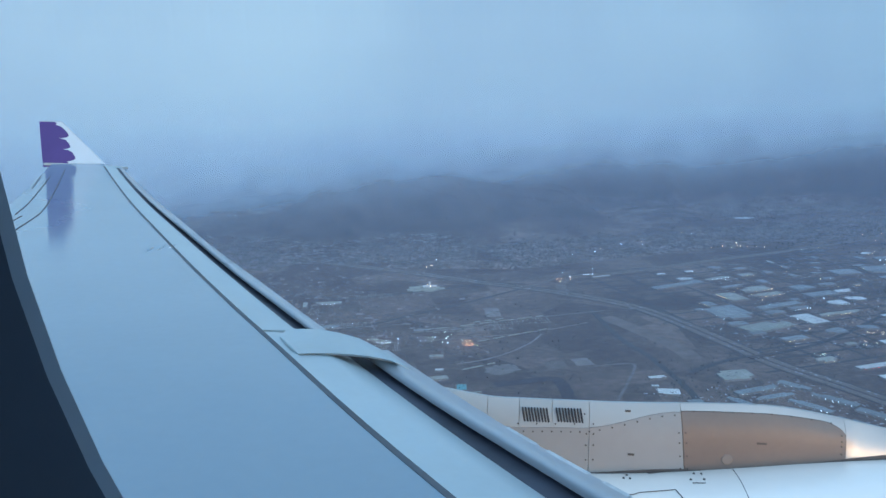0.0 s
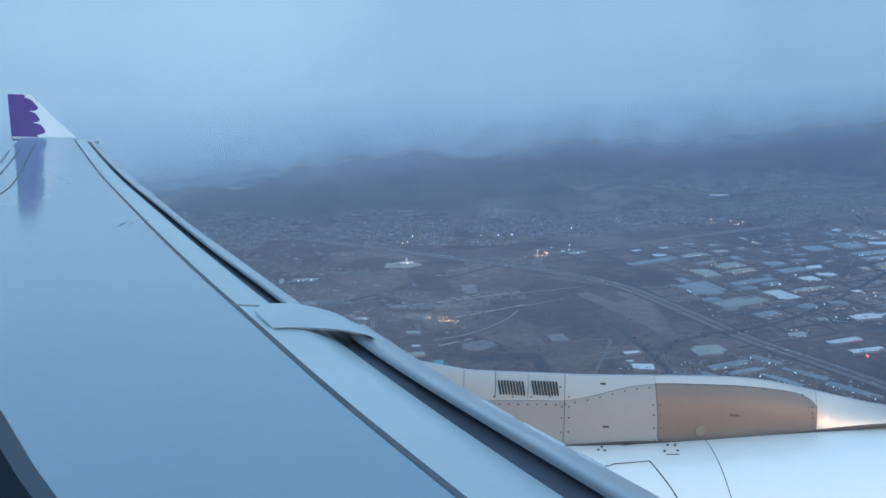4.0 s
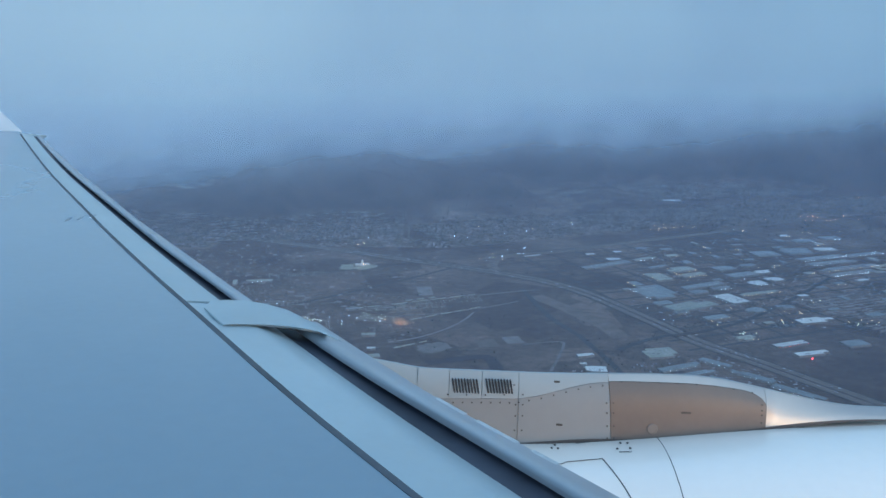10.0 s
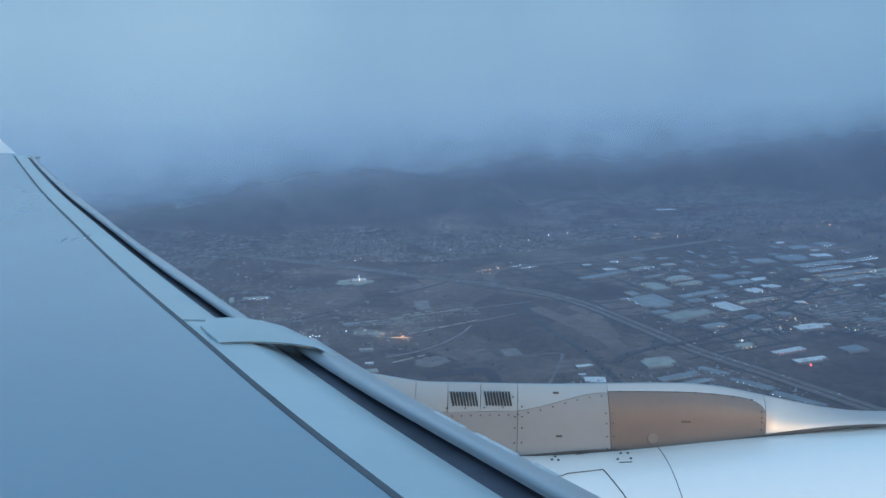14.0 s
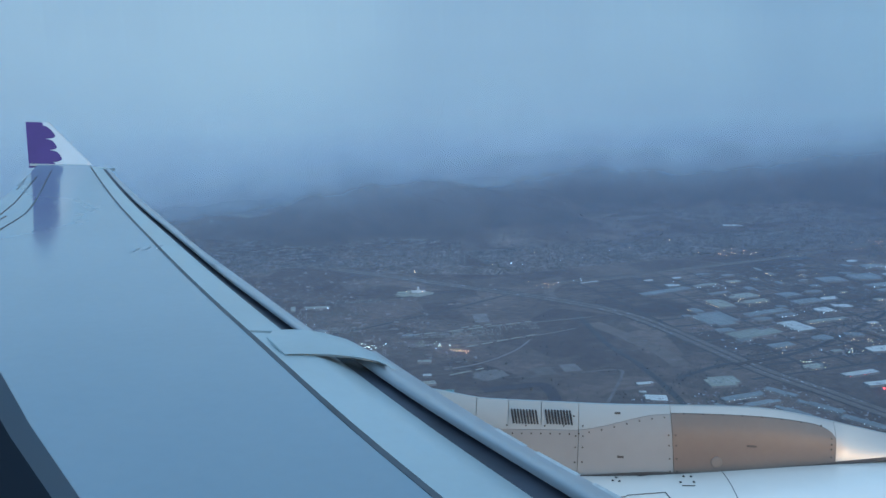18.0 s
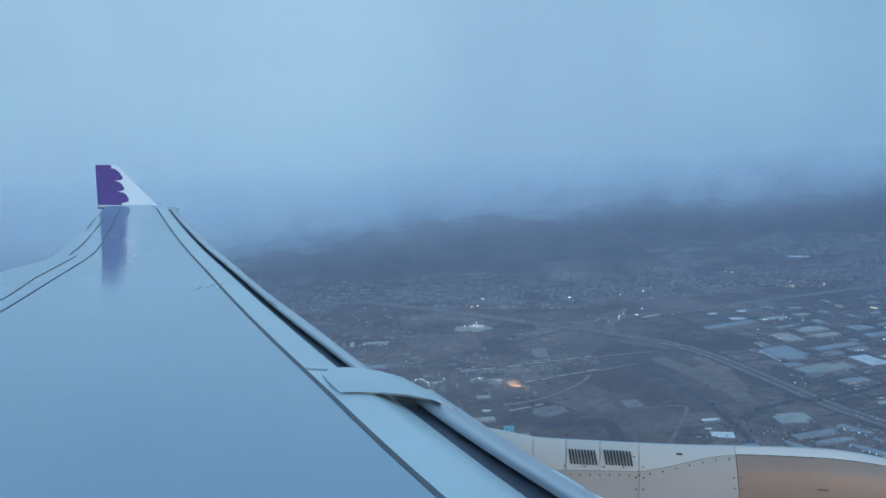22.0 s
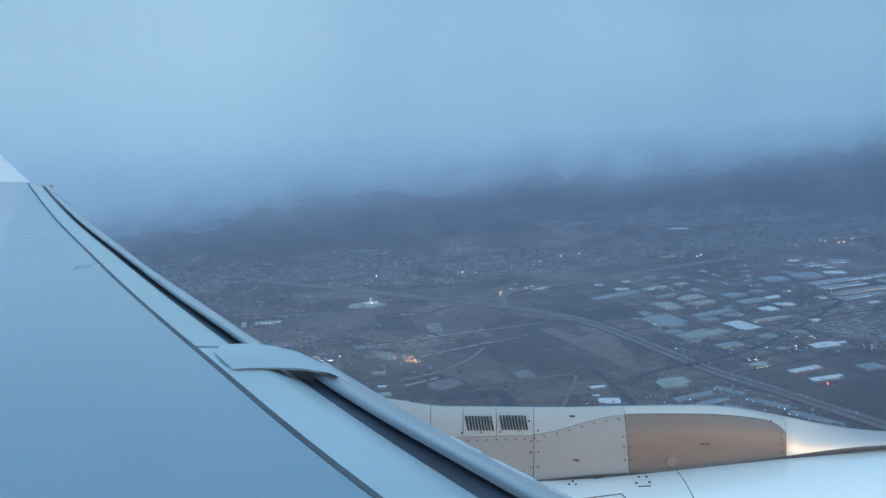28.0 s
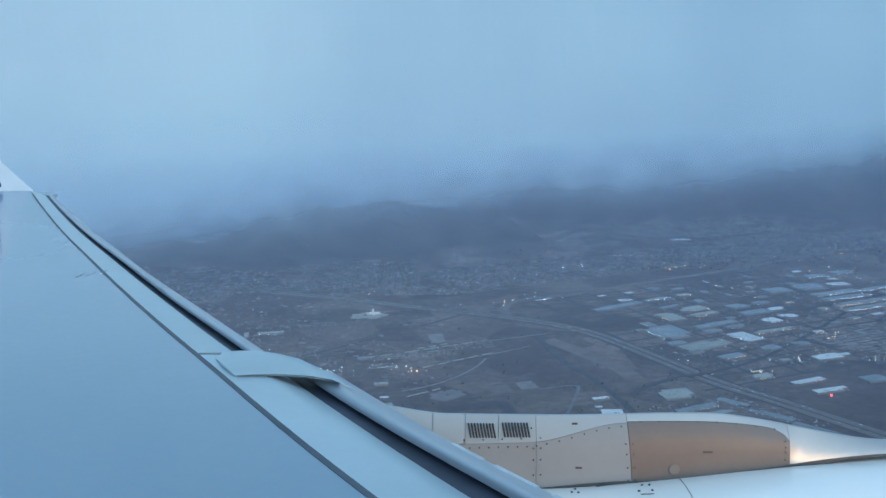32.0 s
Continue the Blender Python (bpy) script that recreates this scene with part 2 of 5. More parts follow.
# crests of the hills, from west to east: place and height; the reach of their slopes
RIDGES = (
    (((-1324, 2882, 15), (-1133, 3005, 60), (-971, 3097, 135), (-844, 3216, 196), (-665, 3349, 178), (-414, 3543, 140), (-139, 3718, 62), (20, 3840, 8)), 560),
    (((-2800, 2900, 60), (-2312, 3241, 90), (-2080, 3440, 130), (-1910, 3570, 170), (-1727, 3696, 232), (-1535, 3813, 256), (-1282, 3949, 222), (-1014, 4070, 190),
      (-676, 4194, 262), (-386, 4277, 245), (-64, 4343, 262)), 430),
    (((-64, 4560, 190), (99, 4721, 220), (346, 4744, 285), (647, 4755, 360), (1079, 4737, 410), (1480, 4685, 440), (1958, 4577, 460), (2600, 4300, 460)), 560),
)
SEGMENTS = [(*a, *b, reach) for line, reach in RIDGES for a, b in zip(line, line[1:])]


def hill(x, y):
    """Height of the land: flat, with hills towards the far side."""
    if y < 2250:
        return 0.0
    best = 0.0
    for x0, y0, z0, x1, y1, z1, reach in SEGMENTS:
        dx, dy = x1 - x0, y1 - y0
        s = min(1.0, max(0.0, ((x - x0) * dx + (y - y0) * dy) / (dx * dx + dy * dy)))
        d = math.hypot(x - x0 - dx * s, y - y0 - dy * s)
        if d < reach * 1.3:
            best = max(best, (z0 + (z1 - z0) * s) * ease(reach * 1.3, 0.0, d + 0.12 * reach * math.sin(x / 88.0 + y / 190.0)))
    if best < 2.0:
        return 0.0
    folds = abs(noise.fractal(Vector((x / 210.0, y / 240.0, 7.0)), 0.75, 2.2, 5))
    lumps = noise.fractal(Vector((x / 130.0, y / 130.0, 3.0)), 0.8, 2.1, 4)
    return max(0.0, best * (1.10 - 0.42 * folds + 0.10 * lumps) - 2.0)


def ground_sheet():
    xs = [-5200, -4300, -3600] + span(-3000, 2600, 160) + [3000, 3600, 4400, 5200]
    ys = [-4800, -3000, -1500, -500, 0, 400, 800, 1200, 1600, 2000, 2200, 2300] + span(2400, 4800, 96) + [4900]
    return flat_mesh("ground", *sheet(lambda x, y: (x, y, hill(x, y)), xs, ys), smooth=True)


def ground_material():
    m = bpy.data.materials.new("dry_land")
    m.use_nodes = True
    t = m.node_tree
    b = t.nodes["Principled BSDF"]
    b.inputs["Roughness"].default_value = 1.0
    b.inputs["Specular IOR Level"].default_value = 0.1
    c = t.nodes.new("ShaderNodeTexCoord")

    def tex(kind, scale, **more):
        n = t.nodes.new(kind)
        n.inputs["Scale"].default_value = scale
        for k, v in more.items():
            n.inputs[k].default_value = v
        t.links.new(c.outputs["Object"], n.inputs["Vector"])
        return n

    def ramp_of(socket, *stops):
        r = t.nodes.new("ShaderNodeValToRGB")
        el = r.color_ramp.elements
        el[0].position, el[0].color = stops[0][0], (*stops[0][1], 1)
        el[1].position, el[1].color = stops[-1][0], (*stops[-1][1], 1)
        for p, col in stops[1:-1]:
            el.new(p).color = (*col, 1)
        t.links.new(socket, r.inputs[0])
        return r.outputs[0]

    def mixed(kind, fac, a, bb):
        n = t.nodes.new("ShaderNodeMixRGB")
        n.blend_type = kind
        for i, v in enumerate((fac, a, bb)):
            if isinstance(v, float):
                n.inputs[i].default_value = v
            else:
                t.links.new(v, n.inputs[i])
        return n.outputs[0]

    broad = ramp_of(tex("ShaderNodeTexNoise", 0.0022, Detail=9.0, Roughness=0.62).outputs["Fac"],
                    (0.34, (0.083, 0.066, 0.062)), (0.5, (0.127, 0.101, 0.091)), (0.66, (0.192, 0.154, 0.131)))
    cells = tex("ShaderNodeTexVoronoi", 0.0075)
    plots = ramp_of(cells.outputs["Color"], (0.2, (0.72, 0.72, 0.74)), (0.8, (1.22, 1.2, 1.18)))
    speck = ramp_of(tex("ShaderNodeTexNoise", 0.05, Detail=6.0, Roughness=0.75).outputs["Fac"],
                    (0.32, (0.58, 0.59, 0.62)), (0.5, (0.95, 0.95, 0.95)), (0.68, (1.42, 1.40, 1.36)))
    colour = mixed("MULTIPLY", 0.8, mixed("MULTIPLY", 1.0, broad, plots), speck)
    # dark scrub on the slopes
    sep = t.nodes.new("ShaderNodeSeparateXYZ")
    t.links.new(c.outputs["Object"], sep.inputs[0])
    up = t.nodes.new("ShaderNodeMapRange")
    up.inputs["From Min"].default_value, up.inputs["From Max"].default_value = 4.0, 45.0
    up.inputs["To Max"].default_value = 0.8
    t.links.new(sep.outputs["Z"], up.inputs["Value"])
    brush = ramp_of(tex("ShaderNodeTexNoise", 0.012, Detail=7.0, Roughness=0.65).outputs["Fac"],
                    (0.35, (0.020, 0.023, 0.025)), (0.65, (0.050, 0.050, 0.048)))
    colour = mixed("MIX", up.outputs[0], colour, brush)
    t.links.new(colour, b.inputs["Base Color"])
    bp = t.nodes.new("ShaderNodeBump")
    bp.inputs["Strength"].default_value, bp.inputs["Distance"].default_value = 0.5, 3.0
    t.links.new(tex("ShaderNodeTexNoise", 0.03, Detail=5.0).outputs["Fac"], bp.inputs["Height"])
    t.links.new(bp.outputs[0], b.inputs["Normal"])
    return m


land = part("ground", ground_sheet(), ground_material())
tagged(land, "dry brown open land running up to dark hills", "ground", kind="structure")


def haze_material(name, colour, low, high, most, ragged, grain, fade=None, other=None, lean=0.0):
    """A see-through sheet painted with haze and cloud: clear at its foot, thicker upwards between two heights, clear
    again above the fade; its base leans up to the east.
    """
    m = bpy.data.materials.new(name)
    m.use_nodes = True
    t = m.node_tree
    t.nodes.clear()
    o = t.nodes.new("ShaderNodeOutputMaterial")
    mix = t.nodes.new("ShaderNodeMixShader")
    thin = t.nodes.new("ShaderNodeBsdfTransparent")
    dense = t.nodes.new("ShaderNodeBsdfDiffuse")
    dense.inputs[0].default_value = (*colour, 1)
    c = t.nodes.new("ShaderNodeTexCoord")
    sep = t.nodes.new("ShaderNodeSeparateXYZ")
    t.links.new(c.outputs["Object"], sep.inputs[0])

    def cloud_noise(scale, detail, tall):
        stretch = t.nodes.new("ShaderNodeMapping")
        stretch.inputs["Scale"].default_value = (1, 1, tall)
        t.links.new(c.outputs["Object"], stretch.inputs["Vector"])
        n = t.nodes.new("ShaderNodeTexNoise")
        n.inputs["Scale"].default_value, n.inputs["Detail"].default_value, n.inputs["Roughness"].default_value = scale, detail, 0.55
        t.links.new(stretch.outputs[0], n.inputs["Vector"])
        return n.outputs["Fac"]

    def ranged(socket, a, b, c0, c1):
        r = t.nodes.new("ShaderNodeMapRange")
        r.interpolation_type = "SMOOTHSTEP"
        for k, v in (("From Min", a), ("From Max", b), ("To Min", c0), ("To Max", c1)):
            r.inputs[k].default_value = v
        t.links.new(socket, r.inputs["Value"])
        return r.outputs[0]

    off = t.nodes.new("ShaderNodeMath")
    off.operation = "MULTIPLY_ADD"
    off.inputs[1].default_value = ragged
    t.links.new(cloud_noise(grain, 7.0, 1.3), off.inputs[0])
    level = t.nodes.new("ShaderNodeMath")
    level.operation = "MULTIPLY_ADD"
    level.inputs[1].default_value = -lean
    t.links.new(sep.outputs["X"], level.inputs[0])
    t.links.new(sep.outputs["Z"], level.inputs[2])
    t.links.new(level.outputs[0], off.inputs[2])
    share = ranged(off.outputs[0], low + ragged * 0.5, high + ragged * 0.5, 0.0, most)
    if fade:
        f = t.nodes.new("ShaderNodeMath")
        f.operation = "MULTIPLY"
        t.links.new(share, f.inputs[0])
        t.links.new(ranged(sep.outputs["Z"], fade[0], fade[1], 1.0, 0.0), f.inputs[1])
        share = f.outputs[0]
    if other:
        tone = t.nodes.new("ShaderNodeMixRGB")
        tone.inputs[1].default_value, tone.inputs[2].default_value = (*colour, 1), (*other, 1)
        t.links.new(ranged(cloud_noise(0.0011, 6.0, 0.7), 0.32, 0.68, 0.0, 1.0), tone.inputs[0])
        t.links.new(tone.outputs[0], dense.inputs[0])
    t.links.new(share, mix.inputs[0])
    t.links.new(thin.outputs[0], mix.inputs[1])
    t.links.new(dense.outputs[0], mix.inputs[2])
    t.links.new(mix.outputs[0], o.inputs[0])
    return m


def mist(name, radius, top, mat, label):
    """An upright curved curtain of mist round the flight path."""
    def fn(a, z):
        return (669 + radius * math.sin(radians(a)), 5 + radius * math.cos(radians(a)), z)
    ob = part(name, flat_mesh(name, *sheet(fn, span(-75, 60, 60), [2, 60, 140, 260, 400, 600, top])), mat)
    return tagged(ob, label, "mist", kind="stuff")


# haze of distance, painted as a blue tint on four upright see-through sheets
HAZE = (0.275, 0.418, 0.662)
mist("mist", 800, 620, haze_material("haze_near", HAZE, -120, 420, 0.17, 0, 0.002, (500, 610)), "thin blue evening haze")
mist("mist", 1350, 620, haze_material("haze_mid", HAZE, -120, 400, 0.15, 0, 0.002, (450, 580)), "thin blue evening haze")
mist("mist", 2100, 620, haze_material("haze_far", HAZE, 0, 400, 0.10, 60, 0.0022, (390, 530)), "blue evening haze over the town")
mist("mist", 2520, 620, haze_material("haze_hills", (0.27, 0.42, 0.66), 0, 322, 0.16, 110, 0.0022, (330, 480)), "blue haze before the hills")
mist("cloud_bank", 2680, 2800, haze_material("cloud_low", (0.370, 0.578, 0.768), 195, 440, 1.0, 170, 0.0030, None, (0.42, 0.648, 0.827), 0.070), "ragged grey-blue cloud lying on the hills")
mist("cloud_bank", 4350, 900, haze_material("cloud_east", (0.370, 0.578, 0.768), 130, 350, 1.0, 170, 0.0030, None, (0.42, 0.648, 0.827), 0.07), "grey-blue cloud hiding the far crests")
mist("cloud_bank", 3950, 900, haze_material("cloud_behind", (0.370, 0.578, 0.768), 105, 320, 0.95, 150, 0.0034, None, (0.42, 0.648, 0.827), 0.095), "grey-blue cloud drifting between two ridges")


def strip(name, line, width, mat, label, category="road", lift=0.5, kind="structure", thick=0.5):
    """A ribbon of even width on the land along a line of places, smoothed."""
    pts = [Vector((x, y)) for x, y in line]
    fine = []
    for i in range(len(pts) - 1):
        p0, p1, p2, p3 = pts[max(0, i - 1)], pts[i], pts[i + 1], pts[min(len(pts) - 1, i + 2)]
        for k in range(8):
            s = k / 8
            fine.append(0.5 * (2 * p1 + (p2 - p0) * s + (2 * p0 - 5 * p1 + 4 * p2 - p3) * s * s + (3 * p1 - p0 - 3 * p2 + p3) * s ** 3))
    fine.append(pts[-1])
    verts, faces = [], []
    for i, p in enumerate(fine):
        d = (fine[min(i + 1, len(fine) - 1)] - fine[max(i - 1, 0)]).normalized()
        side = Vector((-d.y, d.x)) * width / 2
        for q in (p + side, p - side):
            verts.append((q.x, q.y, hill(q.x, q.y) + lift))
        for q in (p + side * 1.02, p - side * 1.02):
            verts.append((q.x, q.y, hill(q.x, q.y) + lift - thick))
    for i in range(len(fine) - 1):
        a, n = 4 * i, 4 * i + 4
        faces += [(a, a + 1, n + 1, n), (a + 2, a, n, n + 2), (a + 1, a + 3, n + 3, n + 1)]
    ob = part(name, flat_mesh(name, verts, faces), mat)
    return tagged(ob, label, category, kind=kind)


def plate(name, x, y, length, width, turn, mat, label, category, lift=0.35, ragged=0.0, kind="structure", seed=0):
    """A patch of ground of its own surface, four-sided, its rim ragged or straight."""
    rng = random.Random(seed or int(x * 7 + y))
    rim, n = [], 10 if ragged else 1
    for a, b in (((-1, -1), (1, -1)), ((1, -1), (1, 1)), ((1, 1), (-1, 1)), ((-1, 1), (-1, -1))):
        for k in range(n):
            s = k / n
            u, v = a[0] + (b[0] - a[0]) * s, a[1] + (b[1] - a[1]) * s
            f = 1 - ragged * rng.random()
            if ragged > 0.15:
                f *= (1.0 / max(1.0, math.hypot(u, v))) ** 0.8
            rim.append((u * f * length / 2, v * f * width / 2))
    low = [(u * 1.02, v * 1.02, 0.02) for u, v in rim]
    k = len(rim)
    verts = [(u, v, lift) for u, v in rim] + low
    faces = [tuple(range(k))] + [(i, i + k, (i + 1) % k + k, (i + 1) % k) for i in range(k)]
    ob = part(name, flat_mesh(name, verts, faces), mat)
    ob.matrix_basis = pose(x, y, hill(x, y), 0, 0, turn)
    return tagged(ob, label, category, kind=kind)


# roads and tracks
def beside(line, d):
    """The line moved sideways by d metres, to its left."""
    pts = [Vector(p) for p in line]
    out = []
    for i, p in enumerate(pts):
        w = (pts[min(i + 1, len(pts) - 1)] - pts[max(i - 1, 0)]).normalized()
        out.append((p.x - w.y * d, p.y + w.x * d))
    return out


FREEWAY = [(-900, 2440), (-393, 2328), (-100, 2244), (127, 2185), (321, 2111), (456, 2010), (611, 1830), (717, 1700), (838, 1593), (1100, 1350), (1500, 1000)]
BRANCH = [(190, 2170), (156, 2245), (156, 2340), (210, 2420), (302, 2471), (500, 2669), (740, 2893), (1062, 3237), (1510, 3749)]
strip("freeway_1", FREEWAY, 46, SOIL_TAN, "broad tan shoulders and median of the freeway", "road", 0.9)
strip("freeway_2", BRANCH, 30, SOIL_TAN, "tan shoulders of the straight freeway towards the hills", "road", 1.0)
for n, (line, d, wide) in enumerate(((FREEWAY, 10.5, 16), (FREEWAY, -10.5, 16), (BRANCH, 6.5, 9), (BRANCH, -6.5, 9), (FREEWAY, 21.5, 3), (FREEWAY, -21.5, 3))):
    mat, text = (ASPHALT, "dark frontage lane beside the freeway") if n > 3 else (CONCRETE, "grey concrete carriageway of the freeway")
    strip(f"carriageway_{n + 1}", beside(line, d), wide, mat, text, "road", 1.5)
strip("ramp_1", [(60, 2205), (104, 2290), (122, 2353), (174, 2399), (237, 2439), (320, 2500)], 10, CONCRETE, "curving freeway ramp", "road", 1.0)
strip("road_1", [(287, 2016), (390, 1799), (481, 1664), (579, 1472), (629, 1317), (690, 1180), (740, 1000)], 13, ASPHALT, "dark asphalt road beside the open field", "road", 0.8)
strip("road_2", [(-600, 880), (-118, 873), (23, 871), (158, 884), (295, 893), (434, 922), (583, 985), (729, 1066), (1000, 1230)], 11, ASPHALT, "dark two-lane road over open land", "road", 0.8)
strip("road_3", [(560, 1601), (635, 1707), (724, 1773), (830, 1900), (960, 2140), (1060, 2350)], 11, ASPHALT, "asphalt street between warehouses", "road", 1.9)
strip("road_4", [(-900, 1250), (-600, 1400), (-358, 1578), (-209, 1737), (-136, 1849), (-20, 2050), (60, 2205)], 8, ASPHALT, "narrow road through scattered yards", "road", 0.7)
strip("road_5", [(-1100, 2120), (-711, 2014), (-400, 1960), (-213, 2090), (-141, 2153), (-60, 2235)], 8, ASPHALT, "street beside housing", "road", 0.7)
strip("track_1", [(373, 1587), (416, 1615), (446, 1624), (453, 1600), (453, 1515), (449, 1400), (447, 1311), (434, 1271), (439, 1225)], 6, SOIL_PALE, "pale dirt track round a bare field", "track", 0.6)
strip("track_2", [(102, 1523), (154, 1575), (190, 1640), (212, 1714), (218, 1780)], 5, SOIL_PALE, "pale curved dirt track", "track", 0.7)
strip("railway_1", [(-60, 1715), (21, 1774), (91, 1854), (201, 1932), (320, 2016)], 6, SOIL_PALE, "pale railway siding on open ground", "railway", 0.9)
strip("railway_2", [(-30, 1650), (60, 1705), (152, 1755), (232, 1823), (300, 1900)], 4, SOIL_PALE, "thin pale railway line", "railway", 0.9)
strip("berm_1", [(100, 1160), (147, 1198), (214, 1268), (287, 1297), (366, 1325)], 26, SOIL_BERM, "dark earth bank across the bare field", "berm", 1.4)
strip("berm_2", [(215, 1428), (278, 1471), (318, 1490), (345, 1450), (364, 1400)], 24, SOIL_BERM, "dark curved earth bank", "berm", 1.4)
strip("berm_3", [(190, 1120), (260, 1150), (330, 1175)], 14, SOIL_BERM, "short dark earth bank", "berm", 1.2)
strip("wash_1", [(330, 1960), (409, 1883), (463, 1823), (520, 1760), (560, 1690)], 42, SOIL_TAN, "sandy strip beside the freeway", "ground", 0.6)

# bare and paved patches
plate("field_1", 585, 1031, 99, 56, 32, SOIL_TAN, "bare tan building plot", "field", ragged=0.1)
plate("field_2", 692, 1095, 104, 50, 32, SOIL_TAN, "bare tan building plot", "field", ragged=0.1)
plate("field_3", 470, 780, 190, 260, 20, SOIL_TAN, "rough sandy scrub ground", "field", ragged=0.35)
plate("field_4", 123, 1071, 90, 46, 20, SOIL_PALE, "pale scraped earth beside the reservoir", "field", ragged=0.4)
plate("field_5", -150, 1100, 110, 50, 15, SOIL_PALE, "pale scraped earth", "field", ragged=0.4)
plate("field_6", -140, 985, 120, 40, 25, SOIL_PALE, "pale scraped earth beside small ponds", "field", ragged=0.4)
plate("field_7", 96, 1309, 76, 44, 27, SOIL_PALE, "pale levelled yard beside turquoise ponds", "field", ragged=0.06)
plate("field_8", 202, 1519, 80, 66, 45, SOIL_PALE, "pale gravel yard", "field", ragged=0.25)
plate("field_9", 299, 1575, 49, 43, -60, CONCRETE, "grey concrete yard", "field", ragged=0.08)
plate("field_10", 346, 1611, 46, 38, -61, SOIL_PALE, "pale concrete yard", "field", ragged=0.08)
plate("field_11", 52, 1931, 86, 38, -66, SOIL_PALE, "pale yard beside the railway", "field", ragged=0.1)
plate("field_19", 205, 3620, 130, 260, -18, SOIL_TAN, "pale scraped earth at the foot of the hills", "field", 1.0, ragged=0.3)
strip("field_20", [(109, 3404), (160, 3520), (210, 3640)], 9, SOIL_PALE, "pale cut bank", "field", 2.0, thick=2.0)
strip("field_12", [(23, 3430), (90, 3530), (140, 3640)], 24, SOIL_TAN, "pale terraced earthworks at the foot of the hills", "field", 3.0, thick=3.0)
plate("field_14", 330, 1059, 26, 14, 20, SOIL_PALE, "pale ring of earth", "field", ragged=0.2)
plate("field_15", -296, 1690, 105, 64, 28, SOIL_TAN, "tan yard with sheds", "field", ragged=0.2)
# the floodlight on these grounds is put into the paving's pale colour
plate("field_16", -212, 2128, 120, 84, 20, PAVING_FLOODLIT, "paved grounds of a hall, floodlight painted in as a pale tone", "field", 1.2, ragged=0.35)


# ---- the airliner ----

airliner = new("airliner")
airliner.matrix_world = AIR
tagged(airliner, "white airliner with grey wing and purple-painted winglet", "aircraft")


def wing_top(y):
    """Height of the wing's upper skin along the span, bent upwards to the tip."""
    return -2.62 - 0.020 * y + 0.00385 * y * y


def seam(y):
    """Where the fixed skin ends and the leading edge begins."""
    return -0.47 - 0.672 * (y - 6.05) + 0.075 * ease(7.0, 11.0, y) * ease(22.0, 17.0, y)


def tail_edge(y):
    return -13.22 - 0.40 * max(0.0, y - 19.2) - 0.15 * ease(19.2, 17.6, y)


def on_wing(u, y, drop=0.0):
    """A place u metres ahead of the seam, drop below the skin: less so towards the thin tip."""
    k = 1 + drop / 2.5 * (0.06 + 0.94 * ease(27.0, 14.0, y))
    return inboard(Vector(((seam(y) + u) * k, y * k, wing_top(y) * k)))


def inboard(p):
    """The wing's root stands nearer to the cabin than its straight line would give."""
    return p * (0.72 + 0.28 * ease(8.0, 27.0, p.y))


def skin(s, y):
    """Upper skin from the trailing edge (0) to the seam (1)."""
    x = tail_edge(y) + (seam(y) - tail_edge(y)) * s
    chord = seam(y) - tail_edge(y)
    return inboard(Vector((x, y, wing_top(y) - 0.010 * chord * (1 - s) ** 2)))


STATIONS = span(0.9, 26.9, 53)
wing = part("wing", slab_mesh("wing", skin, span(0, 1, 15), STATIONS, 0.10), WING_PAINT, airliner, "glossy grey-blue painted upper wing skin")


def under(s, y):
    chord = seam(y) + 0.6 - tail_edge(y)
    p = Vector((tail_edge(y) + chord * s, y, wing_top(y) - 0.14))
    p.z -= 0.09 * chord * max(0.0, math.sin(math.pi * min(1, s))) ** 0.8
    return inboard(p)


part("lower_skin", slab_mesh("lower_skin", under, span(0.01, 1, 11), STATIONS, 0.02), WING_PAINT, wing)


def outer(y, a, b, start=19.0):
    return a + (b - a) * ease(start, 27.0, y)


# the fixed nose ahead of the seam, rounding down into the slot
def nose_out(s, y):
    return on_wing(0.012 + (outer(y, 0.55, 0.39, 13.0) - 0.012) * s, y, 0.10 * s ** 2)


def nose_in(s, y):
    return on_wing(0.012 + 0.80 * s, y, 0.02 * s ** 2 + 0.14 * max(0.0, (s - 0.66) / 0.34) ** 1.8)


part("leading_edge", slab_mesh("leading_edge", nose_out, span(0, 1, 7), span(11.0, 26.6, 32), 0.05), SLAT_PAINT, wing, "pale grey fixed leading edge")
part("leading_edge", slab_mesh("leading_edge", nose_in, span(0, 1, 16), span(1.0, 10.9, 22), 0.03), SLAT_PAINT, wing, "pale grey fixed leading edge")


def slat_back(y):
    return 0.80 - 0.06 * ease(11.8, 15.0, y) - 0.24 * ease(14.0, 27.0, y)


def slat_front(y):
    return 1.01 - 0.12 * ease(13.0, 17.6, y) - 0.27 * ease(18.0, 27.0, y)


# the slot: wall and floor below the nose, painted dark for the opening's shade
def slot_out(s, y):
    a, b = outer(y, 0.54, 0.38, 13.0), slat_back(y) + 0.06
    return on_wing(a + (b - a) * s, y, 0.14 + 0.06 * math.sin(math.pi * s))


def slot_in(s, y):
    return on_wing(0.76 + 0.52 * s, y, 0.15 + 0.04 * math.sin(math.pi * s))


part("slat_slot", slab_mesh("slat_slot", slot_out, span(0, 1, 6), span(11.0, 26.4, 24), 0.03), SLOT_SHADE, wing, "floor plate painted with the shade of the open slot behind the slats")
part("slat_slot", slab_mesh("slat_slot", slot_in, span(0, 1, 6), span(1.0, 10.9, 20), 0.03), SLOT_SHADE, wing, "floor plate painted with the shade of the open slot behind the slat")


